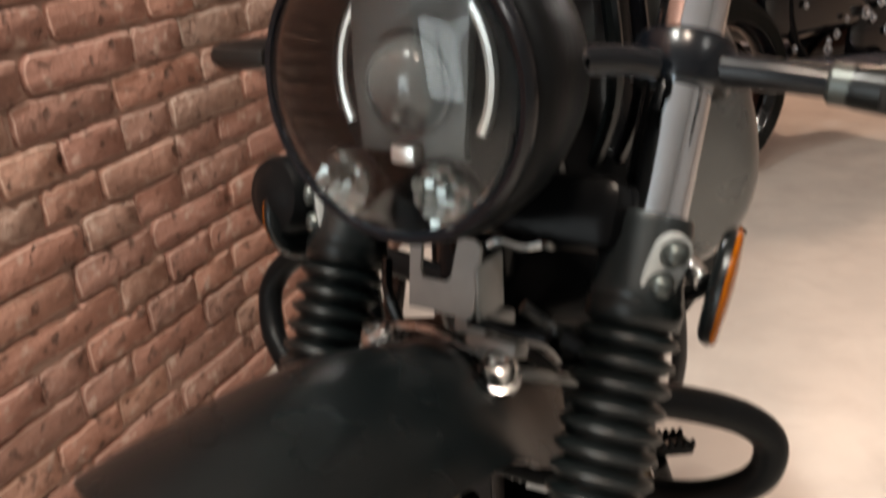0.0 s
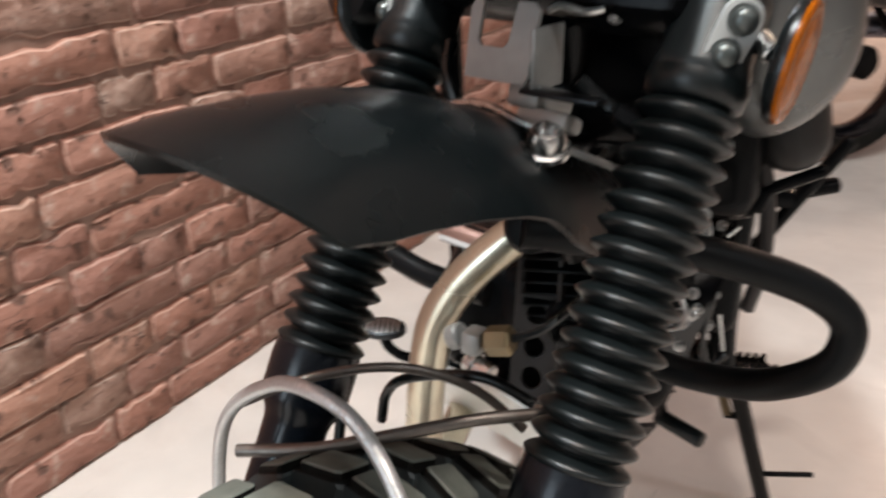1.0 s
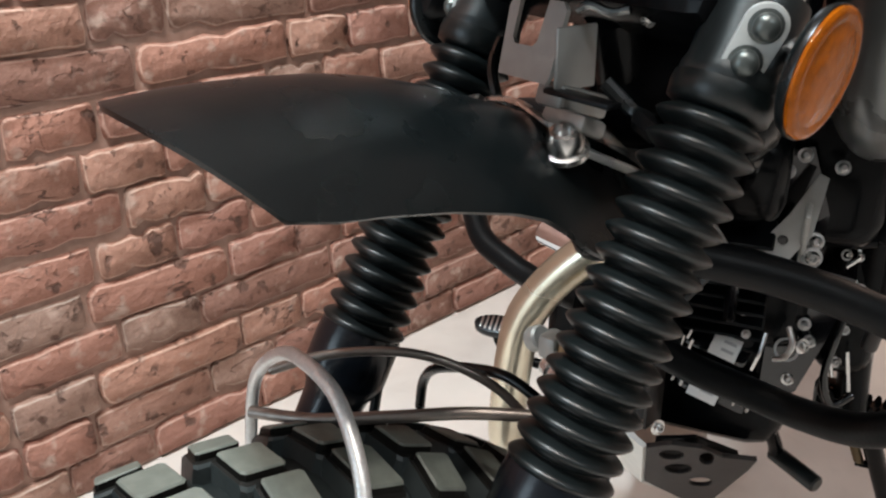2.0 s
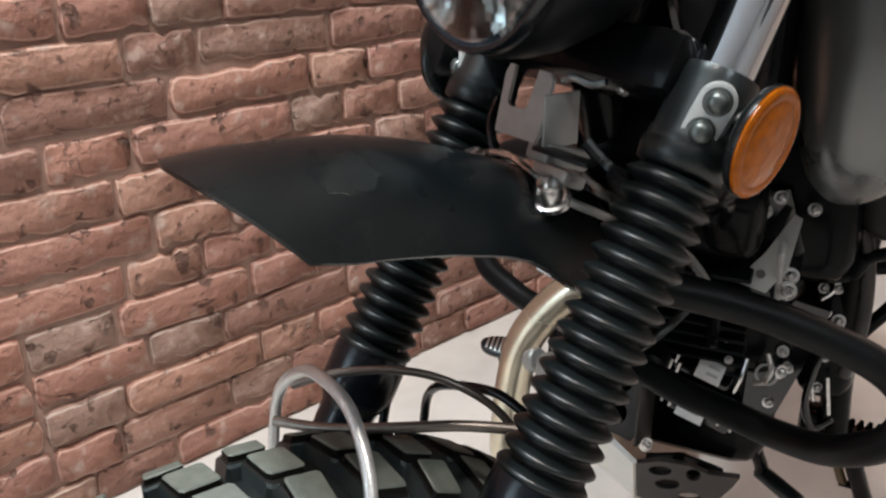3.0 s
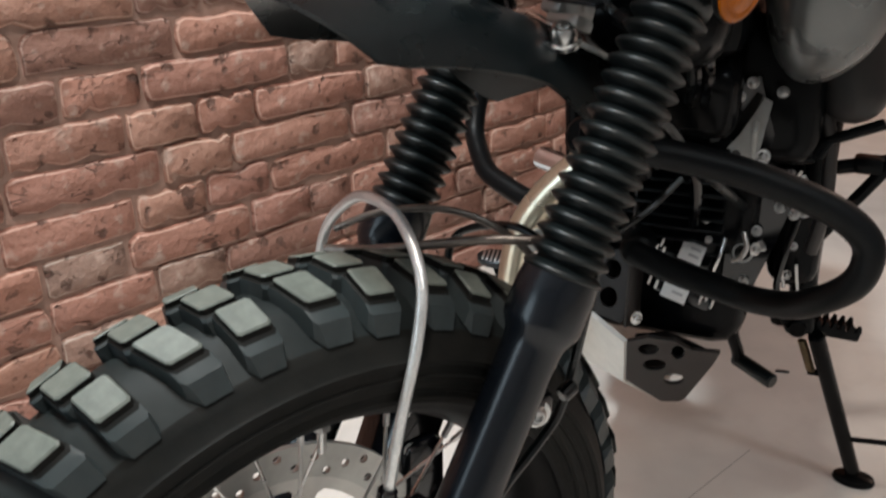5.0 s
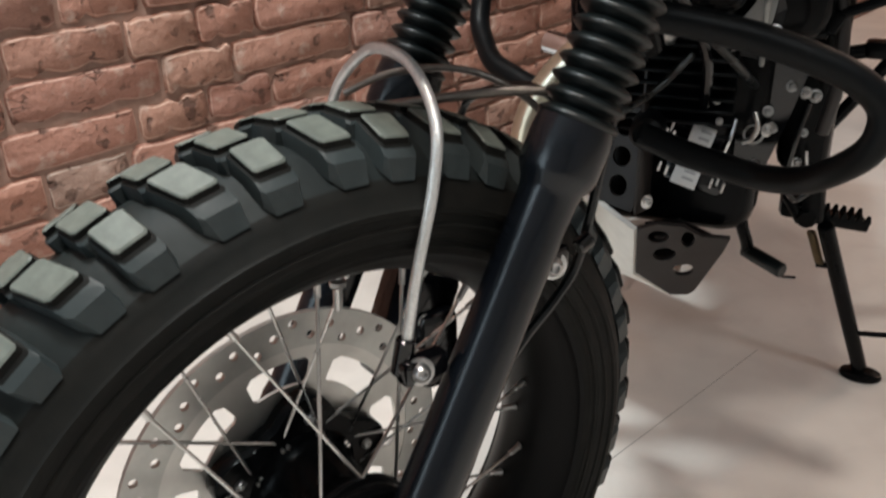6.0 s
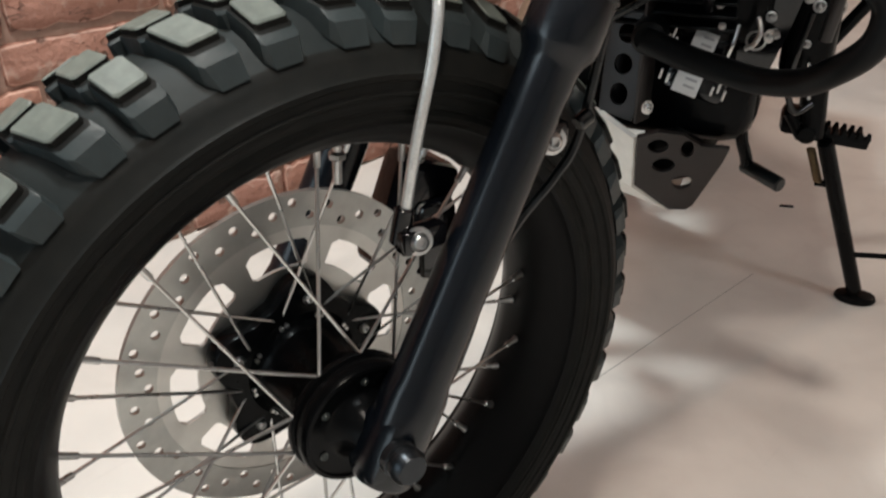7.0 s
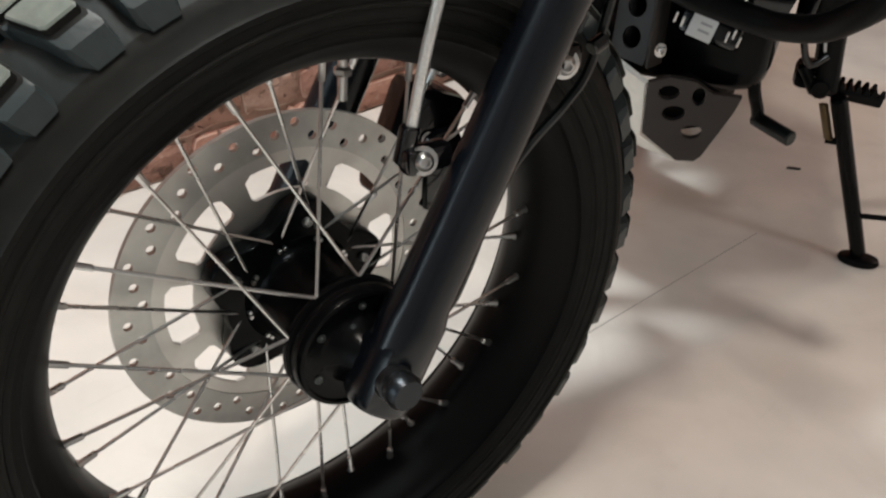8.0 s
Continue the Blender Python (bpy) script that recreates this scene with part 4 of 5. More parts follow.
# -- exhaust header
pipe = part("exhaust_header", tube_bm([(-0.02, 0.88, 0.600), (-0.060, 0.860, 0.588), (-0.092, 0.845, 0.562), (-0.121, 0.834, 0.528), (-0.141, 0.826, 0.490), (-0.149, 0.823, 0.447), (-0.153, 0.822, 0.400), (-0.158, 0.828, 0.350), (-0.170, 0.87, 0.300), (-0.20, 0.98, 0.275), (-0.27, 1.20, 0.270)], 0.0180, 20), M_HEADER, bike, "heat-tinted golden exhaust header pipe")
part("exhaust_flange", rod_bm((-0.015, 0.882, 0.602), (-0.030, 0.876, 0.597), 0.029, 18), M_STEEL, pipe)

# -- frame tubes
b_part("frame_downtube", tube_bm([(0.030, 0.05, 0.80), (0.035, 0.12, 0.69), (0.045, 0.22, 0.58)], 0.017, 14), M_ENGINE, label="black frame downtube")
b_part("frame_spine", tube_bm([(0.0, 0.05, 0.84), (0.0, 0.25, 0.80), (0.0, 0.60, 0.74)], 0.024, 12), M_ENGINE)
side_tube = f_part("side_tube", tube_bm([(0.180, 0.295, 0.70), (0.192, 0.30, 0.640), (0.206, 0.30, 0.600), (0.213, 0.30, 0.556), (0.214, 0.30, 0.51), (0.208, 0.31, 0.46)], 0.0075, 12), M_SKID, label="dark brown side tube")
for x in (0.12, -0.12):
    b_part("frame_rail", tube_bm([(x, 0.58, 0.74), (x, 0.62, 0.55), (x * 0.9, 0.60, 0.33)], 0.016, 12), M_ENGINE)
    b_part("subframe", tube_bm([(x, 0.58, 0.74), (x, 0.85, 0.74), (x, 1.05, 0.78)], 0.013, 10), M_ENGINE)
    b_part("swingarm", tube_bm([(x, 0.60, 0.36), (x, 0.85, 0.33), (x, 1.12, 0.31)], 0.020, 10), M_ENGINE)


f_part("headstock", box_bm((0, 0, 0), (0.12, 0.085, 0.24), 0.03, Matrix.Translation((0.060, 0.080, 0.815)) @ Matrix.Rotation(-RAKE, 4, "X"), 3), M_ENGINE, label="black steering head")
for k, (x0, x1) in enumerate(((0.02, 0.05), (0.045, 0.080), (0.085, 0.075), (0.10, 0.09))):
    f_part("control_cable", tube_bm([(x0, 0.005, 0.95), (x0 + 0.01, 0.015, 0.86), (x1, 0.050 + 0.01 * k, 0.76), (x1 + 0.01, 0.11, 0.69), (x1, 0.19, 0.64)], 0.0048, 8), M_GLOSS if k % 2 else M_PLASTIC)

f_part("tunnel_box", box_bm((0.072, 0.255, 0.815), (0.104, 0.20, 0.25), 0.02, None, 2), M_ENGINE)


# -- tank: a saddle with a deep rounded lobe on each side
def tank():
    """A closed rounded lobe on each side with a blunt nose, and a low saddle that joins them."""
    line = [(0.126, 0.985), (0.142, 0.966), (0.172, 0.930), (0.204, 0.885), (0.228, 0.835), (0.242, 0.785), (0.245, 0.740), (0.235, 0.703), (0.214, 0.676), (0.190, 0.662), (0.166, 0.663), (0.146, 0.684), (0.133, 0.722), (0.126, 0.770), (0.122, 0.815), (0.120, 0.860), (0.120, 0.902), (0.120, 0.945)]
    side = [(p[0], p[1]) for p in smooth_path([(x, z, 0.0) for x, z in line], 3)]
    nose = [(0.20, 0.151), (0.45, 0.155), (0.66, 0.162), (0.82, 0.174), (0.92, 0.190), (0.98, 0.215), (1.0, 0.25)]
    lobes = []
    for flip in (False, True):
        rings = []
        for f, y in nose + [(1.0, 0.29), (0.99, 0.34), (0.97, 0.41), (0.92, 0.48), (0.80, 0.54)]:
            lift = 0.035 * max(0, (y - 0.25) / 0.2)
            ring = []
            for x, z in side:
                hx, hz = 0.180, 0.82
                if z < 0.80:
                    z = z + lift * (0.80 - z) / 0.11
                px, pz = hx + (x - hx) * f, hz + (z - hz) * f
                ring.append((0.132 - px, y + 0.12, max(pz, 0.80 + (pz - 0.80) * 0.4)) if flip else (px, y, pz))
            rings.append(ring[::-1] if flip else ring)
        lobes.append(loft_bm(rings))
    return join_bm(*lobes, box_bm((0.066, 0.40, 0.945), (0.170, 0.30, 0.070), 0.030, None, 4))


f_part("fuel_tank", tank(), M_TANK, label="satin grey fuel tank with deep rounded side lobes", smooth=60)
f_part("side_panel", box_bm((0, 0, 0), (0.070, 0.22, 0.120), 0.034, Matrix.Translation((0.218, 0.380, 0.668)) @ Matrix.Rotation(-0.2, 4, "Y"), 5), M_PANEL, label="dark grey side panel below the tank")
f_part("panel_brace", join_bm(rod_bm((0.258, 0.30, 0.612), (0.206, 0.295, 0.590), 0.006, 10), rod_bm((0.206, 0.295, 0.592), (0.196, 0.29, 0.572), 0.009, 10), rod_bm((0.196, 0.29, 0.574), (0.172, 0.285, 0.570), 0.008, 10)), M_ENGINE)
f_part("rear_peg_bracket", join_bm(rod_bm((0.212, 0.50, 0.40), (0.330, 0.50, 0.585), 0.0085, 12), rod_bm((0.225, 0.50, 0.505), (0.330, 0.52, 0.525), 0.0095, 12), box_bm((0.262, 0.505, 0.512), (0.035, 0.03, 0.022), 0.006)), M_ENGINE, label="black rear peg bracket")
b_part("seat", box_bm((0, 0.78, 0.83), (0.26, 0.50, 0.08), 0.03, None, 4), M_PLASTIC, label="long black seat")


# -- engine
engine = f_part("engine", box_bm((0.050, 0.410, 0.410), (0.200, 0.24, 0.17), 0.035, None, 3), M_ENGINE, label="black single-cylinder engine with cooling fins")
f_part("air_box", box_bm((0.088, 0.370, 0.640), (0.225, 0.22, 0.155), 0.030, None, 3), M_ENGINE, engine)
f_part("barrel", box_bm((0.070, 0.345, 0.520), (0.170, 0.15, 0.14), 0.030, None, 3), M_ENGINE, engine)
cover = f_part("side_cover", loft_bm([[(x, y, z) for x, z in ((0.120, 0.405), (0.152, 0.412), (0.170, 0.470), (0.186, 0.535), (0.120, 0.545))] for y in (0.285, 0.295, 0.42)]), M_GLOSS, engine, "gloss black engine side cover", 25)
for x, z in ((0.150, 0.425), (0.163, 0.468), (0.176, 0.515), (0.141, 0.472), (0.191, 0.509)):
    f_part("case_bolt", bolt_bm((x - 0.006, 0.285, z), (0.3, -1, 0.2), 0.0042), M_STEEL, cover)
# covers and brackets beside the cylinder head
f_part("head_cover", loft_bm([[(0.092, 0.235, 0.56), (0.150, 0.255, 0.545), (0.155, 0.26, 0.60), (0.135, 0.25, 0.66), (0.100, 0.235, 0.655)], [(0.092, 0.33, 0.56), (0.165, 0.33, 0.545), (0.170, 0.33, 0.60), (0.150, 0.33, 0.665), (0.100, 0.33, 0.66)]]), M_GLOSS, engine, "gloss black cylinder head cover", 20)
f_part("head_bracket", plate_bm([(-0.012, -0.034), (0.016, -0.028), (0.020, 0.0), (0.006, 0.045), (-0.002, 0.045), (-0.004, 0.004)], [ring_loop(0.003, -0.016, 0.0045, n=12)], 0.003, Matrix.Translation((0.126, 0.232, 0.600)) @ Matrix.Rotation(math.radians(78), 4, "X") @ Matrix.Rotation(math.radians(-24), 4, "Z")), M_BRACKET, engine, "grey steel head bracket")
f_part("head_bolt", bolt_bm((0.146, 0.235, 0.570), (0.3, -1, 0.3), 0.0060), M_STEEL, engine)
for k, (x, z) in enumerate(((0.129, 0.655), (0.158, 0.648), (0.105, 0.612), (0.118, 0.640))):
    f_part("head_bolt", bolt_bm((x, 0.240, z), (0.2, -1, 0.4), 0.0040), M_STEEL, engine)
for x, y, z, r in ((0.098, 0.258, 0.500, 0.0030), (0.103, 0.256, 0.478, 0.0028), (0.150, 0.279, 0.487, 0.0040), (0.147, 0.252, 0.578, 0.0050), (0.176, 0.326, 0.541, 0.0036), (0.190, 0.397, 0.514, 0.0042), (0.196, 0.397, 0.476, 0.0052), (0.183, 0.292, 0.530, 0.0030), (0.190, 0.398, 0.430, 0.0034), (0.187, 0.398, 0.392, 0.0040)):
    f_part("case_bolt", bolt_bm((x, y, z), (0.35, -1, 0.35), r), M_STEEL, engine)
for a, b in (((0.178, 0.392, 0.412), (0.186, 0.390, 0.378)), ((0.196, 0.392, 0.410), (0.204, 0.388, 0.366)), ((0.176, 0.288, 0.545), (0.186, 0.286, 0.557))):
    f_part("link_rod", rod_bm(a, b, 0.0022, 8), M_STEEL, engine, "thin bright link rod")
f_part("vent_hose", tube_bm([(0.190, 0.385, 0.470), (0.182, 0.372, 0.430), (0.178, 0.372, 0.385), (0.190, 0.378, 0.352), (0.208, 0.392, 0.360)], 0.0042, 10), M_GLOSS, engine, "glossy black breather hose")
f_part("hose_band", lathe_bm([(0.0088, -0.002), (0.0112, -0.002), (0.0112, 0.002), (0.0088, 0.002)], 16, Matrix.Translation((0.139, 0.272, 0.462)) @ Matrix.Rotation(math.radians(60), 4, "X"), close=True), M_STEEL, engine, "bright hose band")
f_part("pivot_tube", tube_bm([(0.215, 0.45, 0.30), (0.208, 0.44, 0.38), (0.206, 0.42, 0.47), (0.204, 0.40, 0.56)], 0.017, 14), M_ENGINE, engine, "black frame tube at the swingarm pivot")
f_part("rear_case", box_bm((0.192, 0.47, 0.49), (0.062, 0.14, 0.24), 0.025, None, 3), M_ENGINE, engine)
f_part("pivot_bolt", bolt_bm((0.215, 0.425, 0.470), (0.6, -1, 0), 0.0085), M_STEEL, engine)
TILT_CYL = Matrix.Translation((0.062, 0.385, 0.49)) @ Matrix.Rotation(math.radians(20), 4, "X")
b_part("cylinder", box_bm((0, 0, 0.06), (0.115, 0.115, 0.15), 0.02, TILT_CYL, 3), M_ENGINE, engine)
for k in range(9):
    b_part("cooling_fin", box_bm((0, 0, -0.005 + k * 0.0165), (0.140, 0.150, 0.0042), 0.0018, TILT_CYL, 1), M_TUBE, engine)
b_part("cylinder_head", box_bm((0, 0, 0.185), (0.150, 0.150, 0.085), 0.022, TILT_CYL, 3), M_ENGINE, engine)
b_part("rocker_cover", box_bm((0, 0, 0.245), (0.125, 0.120, 0.045), 0.018, TILT_CYL, 3), M_ENGINE, engine)
b_part("crankcase_cover", lathe_bm([(0, 0.0), (0.075, 0.0), (0.082, 0.006), (0.080, 0.018), (0.060, 0.028), (0.030, 0.032), (0, 0.033)], 36, Matrix.Translation((0.100, 0.455, 0.385)) @ SPIN), M_ENGINE, engine, "round black crankcase cover")
for k in range(8):
    t = 2 * math.pi * k / 8 + 0.2
    b_part("case_bolt", bolt_bm((0.112, 0.455 + 0.073 * math.cos(t), 0.385 + 0.073 * math.sin(t)), (1, 0, 0), 0.0042), M_STEEL, engine)
f_part("relay_box", box_bm((0, 0, 0), (0.062, 0.040, 0.048), 0.006, Matrix.Translation((0.082, 0.286, 0.462)) @ Matrix.Rotation(-0.30, 4, "X") @ Matrix.Rotation(0.25, 4, "Y")), M_GLOSS, engine, "gloss black relay box")
f_part("coil_box", box_bm((0, 0, 0), (0.070, 0.040, 0.040), 0.006, Matrix.Translation((0.082, 0.288, 0.408)) @ Matrix.Rotation(-0.30, 4, "X") @ Matrix.Rotation(0.25, 4, "Y")), M_GLOSS, engine, "gloss black coil box")
for x, y, z, w, h in ((0.0865, 0.2625, 0.4575, 0.026, 0.022), (0.073, 0.2650, 0.4085, 0.029, 0.025)):
    at = Matrix.Translation((x, y, z)) @ Matrix.Rotation(-0.30, 4, "X") @ Matrix.Rotation(0.25, 4, "Y")
    lab = f_part("sticker", box_bm((0, 0, 0), (w, 0.0012, h), 0.0003, at), M_STICKER, engine, "white data sticker with small print")
    for k in range(2):
        f_part("print_bar", box_bm((0.003, -0.0009, 0.005 - 0.008 * k), (w * 0.45, 0.0006, 0.0028), 0, at), M_BAR, lab)
for x, z in ((0.100, 0.404), (0.107, 0.408), (0.113, 0.400), (0.052, 0.466), (0.046, 0.458), (0.054, 0.455), (0.042, 0.418), (0.050, 0.414)):
    f_part("terminal", rod_bm((x, 0.262, z - 0.006), (x + 0.003, 0.260, z + 0.006), 0.0016, 8), M_STEEL, engine)
f_part("cable_loop", tube_bm([(0.130, 0.262, 0.455), (0.138, 0.256, 0.462), (0.143, 0.258, 0.475), (0.138, 0.266, 0.488)], 0.0028, 8), M_STEEL, engine, "thin silver cable")
f_part("cable_loop", tube_bm([(0.112, 0.262, 0.440), (0.117, 0.258, 0.460), (0.120, 0.262, 0.480)], 0.0018, 8), M_STEEL, engine)
for p in ((0.168, 0.330, 0.470), (0.120, 0.300, 0.560), (0.145, 0.330, 0.590), (0.05, 0.24, 0.40)):
    b_part("engine_bolt", bolt_bm(p, (0.7, -0.7, 0.1), 0.0052), M_STEEL, engine)
part("chrome_breather", rod_bm((-0.165, 0.880, 0.555), (-0.105, 0.876, 0.549), 0.0125, 18), M_CHROME, engine, "short chrome tube")
part("brass_fitting", rod_bm((-0.080, 0.804, 0.494), (-0.056, 0.806, 0.500), 0.0135, 6), M_GOLD, engine, "brass hex fitting")
part("sensor_cap", join_bm(box_bm((-0.091, 0.803, 0.492), (0.018, 0.022, 0.022), 0.004), rod_bm((-0.116, 0.806, 0.486), (-0.104, 0.805, 0.494), 0.0115, 16, None, 0.002)), M_BRACKET, engine, "pale grey sensor cap")
f_part("crankcase_end", box_bm((-0.045, 0.40, 0.425), (0.115, 0.20, 0.13), 0.025, None, 3), M_ENGINE, engine)
part("steel_fitting", join_bm(rod_bm((-0.100, 0.806, 0.470), (-0.072, 0.800, 0.464), 0.0095, 16), rod_bm((-0.094, 0.805, 0.469), (-0.088, 0.804, 0.468), 0.0125, 16)), M_STEEL, engine, "ringed steel fitting")
part("sensor_lead", tube_bm([(-0.06, 0.806, 0.50), (-0.035, 0.82, 0.51), (-0.015, 0.86, 0.53), (0.0, 0.90, 0.56)], 0.004, 8), M_PLASTIC, engine)
b_part("sprocket_cover", box_bm((0, 0, 0), (0.03, 0.11, 0.09), 0.014, Matrix.Translation((0.125, 0.545, 0.375)) @ Matrix.Rotation(0.15, 4, "X"), 3), M_PANEL, engine)
b_part("clutch_arm", box_bm((0, 0, 0), (0.006, 0.020, 0.085), 0.003, Matrix.Translation((0.155, 0.300, 0.585)) @ Matrix.Rotation(0.5, 4, "X")), M_BRACKET, engine, "pale grey engine bracket")
b_part("coolant_tube", tube_bm([(0.135, 0.40, 0.55), (0.150, 0.42, 0.49), (0.155, 0.44, 0.44)], 0.013, 12), M_BLUE, engine, "blue anodised tube")
b_part("wiring", tube_bm([(0.100, 0.20, 0.60), (0.130, 0.25, 0.56), (0.150, 0.33, 0.52), (0.150, 0.40, 0.50)], 0.005, 8), M_PLASTIC, engine)
b_part("wiring", tube_bm([(0.05, 0.17, 0.66), (0.08, 0.22, 0.62), (0.10, 0.27, 0.56), (0.10, 0.30, 0.50)], 0.006, 8), M_GLOSS, engine)

# perforated mount plate that stands above the skid plate
lad = [ring_loop(0.001 - 0.001 * k, 0.128 - 0.035 * k, 0.0112, 0.0105 + 0.001 * k, n=16) for k in range(4)]
part("engine_mount", plate_bm([(-0.022, 0.0), (0.016, -0.006), (0.019, 0.002), (0.021, 0.20), (-0.021, 0.20), (-0.024, 0.006)], lad, 0.004, Matrix.Translation((-0.087, 0.925, 0.366)) @ Matrix.Rotation(math.radians(12), 4, "Z") @ Matrix.Rotation(math.radians(84), 4, "X"), 0.0006), M_SKID, bike, "dark mount plate with oval holes", 20)
part("mount_flange", box_bm((-0.062, 0.935, 0.455), (0.004, 0.030, 0.19), 0.001), M_SKID, bike)
# -- skid plate: a bare front sheet and a dark perforated cheek
skid = part("skid_plate", loft_bm([[(-0.190, 0.930, 0.372), (-0.107, 0.919, 0.368), (-0.0535, 0.9150, 0.349), (-0.0565, 0.9125, 0.345), (-0.108, 0.9160, 0.363), (-0.190, 0.927, 0.367)], [(-0.230, 1.000, 0.275), (-0.140, 0.985, 0.268), (-0.0830, 0.9715, 0.261), (-0.0850, 0.9685, 0.257), (-0.141, 0.981, 0.263), (-0.230, 0.996, 0.270)], [(-0.230, 1.080, 0.205), (-0.150, 1.062, 0.205), (-0.0700, 1.0440, 0.2075), (-0.0710, 1.0410, 0.2035), (-0.151, 1.058, 0.200), (-0.230, 1.076, 0.200)], [(-0.32, 1.30, 0.20), (-0.24, 1.29, 0.20), (-0.14, 1.27, 0.205), (-0.14, 1.268, 0.201), (-0.24, 1.288, 0.196), (-0.32, 1.298, 0.196)]]), M_ALU, bike, "bare aluminium skid plate with a dark perforated cheek", smooth=20)
CHEEK = Matrix(((0.8638, -0.1327, 0.486, -0.0529), (0.2566, -0.7144, -0.651, 0.9153), (0.4336, 0.6871, -0.583, 0.348), (0, 0, 0, 1)))
part("skid_side", plate_bm([(0.0, 0.001), (0.025, 0.0), (0.047, -0.020), (0.055, -0.050), (0.081, -0.071), (0.064, -0.095), (-0.0055, -0.176), (-0.0177, -0.1834), (-0.0368, -0.1734), (-0.0484, -0.0952)], [ring_loop(0.013, -0.026, 0.0125, 0.0150, -0.4), ring_loop(0.0015, -0.068, 0.0140, 0.0165, -0.4), ring_loop(0.005, -0.116, 0.0130, 0.0160, -0.4), ring_loop(0.040, -0.048, 0.0080, 0.0190, -0.4)], 0.004, CHEEK, 0.0006), M_SKID, skid, "brown-black cheek plate with oval holes", smooth=20)
part("skid_liner", plate_bm([(0.004, -0.012), (0.040, -0.022), (0.050, -0.050), (0.060, -0.080), (0.012, -0.128), (-0.030, -0.120), (-0.034, -0.080)], [], 0.003, CHEEK @ Matrix.Translation((0, 0, -0.012)), 0.0004), M_TUBE, skid, "black inner sheet behind the cheek")

# -- foot controls and stand
shift = b_part("shift_lever", tube_bm([(0.148, 0.412, 0.350), (0.152, 0.420, 0.315), (0.160, 0.436, 0.285), (0.163, 0.441, 0.268)], 0.0085, 12), M_ENGINE, label="black gear shift lever")
b_part("shift_peg", rod_bm((0.158, 0.446, 0.270), (0.210, 0.408, 0.262), 0.0105, 16), M_GAITER, shift, "black rubber toe peg")


def footpeg(m):
    bits = [box_bm((0.045, 0, 0), (0.090, 0.036, 0.016), 0.004, m)]
    for k in range(7):
        for y in (-0.015, 0.015):
            bits.append(loft_bm([[(0.010 + k * 0.0118, y - 0.003, 0.006), (0.019 + k * 0.0118, y - 0.003, 0.006), (0.019 + k * 0.0118, y + 0.003, 0.006), (0.010 + k * 0.0118, y + 0.003, 0.006)], [(0.013 + k * 0.0118, y - 0.002, 0.016), (0.016 + k * 0.0118, y - 0.002, 0.016), (0.016 + k * 0.0118, y + 0.002, 0.016), (0.013 + k * 0.0118, y + 0.002, 0.016)]], m))
    return join_bm(*bits)


PEG = Matrix.Translation((0.228, 0.530, 0.300)) @ Matrix.Rotation(math.radians(20), 4, "Z") @ Matrix.Rotation(math.radians(10), 4, "Y")
peg = b_part("footpeg", footpeg(PEG), M_ENGINE, label="black toothed metal footpeg")
b_part("peg_bracket", join_bm(box_bm((0.215, 0.520, 0.318), (0.040, 0.045, 0.036), 0.010), rod_bm((0.232, 0.485, 0.308), (0.232, 0.55, 0.308), 0.013, 14), rod_bm((0.205, 0.50, 0.335), (0.228, 0.50, 0.300), 0.010, 12)), M_ENGINE, peg)
for p in ((0.224, 0.500, 0.322), (0.232, 0.512, 0.306)):
    b_part("peg_bolt", bolt_bm(p, (0.6, -0.8, 0), 0.006), M_STEEL, peg)
FOOT = Vector((0.354, 0.623, 0.008))
TOP = Vector((0.258, 0.505, 0.296))
stand = b_part("side_stand", rod_bm(TOP, FOOT + (TOP - FOOT).normalized() * 0.012, 0.0115, 16), M_ENGINE, label="black side stand")
b_part("stand_foot", lathe_bm([(0, -0.008), (0.026, -0.008), (0.028, -0.004), (0.026, 0.002), (0.012, 0.006), (0, 0.006)], 24, Matrix.Translation(FOOT) @ Matrix.Diagonal((1.15, 0.8, 1, 1))), M_ENGINE, stand)
mid = TOP.lerp(FOOT, 0.70)
b_part("stand_pin", rod_bm(mid, mid + Vector((0.075, -0.005, 0.012)), 0.0042, 10), M_ENGINE, stand)
coil = [TOP + (FOOT - TOP) * (0.05 + 0.19 * k / 160) + Vector((-0.021 + 0.0055 * math.cos(k * 0.75), 0.0055 * math.sin(k * 0.75), 0.0)) for k in range(161)]
b_part("stand_spring", tube_bm(coil, 0.0013, 5, 1), M_GOLD, stand, "coiled brass-coloured return spring")
b_part("spring_lug", rod_bm(TOP.lerp(FOOT, 0.25) + Vector((-0.026, 0, 0)), TOP.lerp(FOOT, 0.25), 0.005, 10), M_ENGINE, stand)
pedal = part("brake_pedal", tube_bm([(-0.15, 1.075, 0.30), (-0.22, 1.045, 0.302), (-0.286, 1.016, 0.308), (-0.310, 1.004, 0.320), (-0.320, 1.000, 0.340)], 0.0065, 10), M_ENGINE, bike, "black brake pedal with a ribbed pad")
PAD = Matrix.Translation((-0.322, 1.004, 0.346)) @ Matrix.Rotation(0.45, 4, "Z") @ Matrix.Rotation(0.35, 4, "X")
part("pedal_pad", plate_bm(ring_loop(0, 0, 0.027, 0.0135, n=24), [], 0.008, PAD, 0.0015), M_AXLE, pedal, "dark oval pedal pad")
for k in range(7):
    part("pad_rib", box_bm((-0.0186 + 0.0062 * k, 0, 0.005), (0.0028, 0.024 * math.sqrt(1 - ((k - 3) / 4.4) ** 2), 0.003), 0.0005, PAD), M_STEEL, pedal)
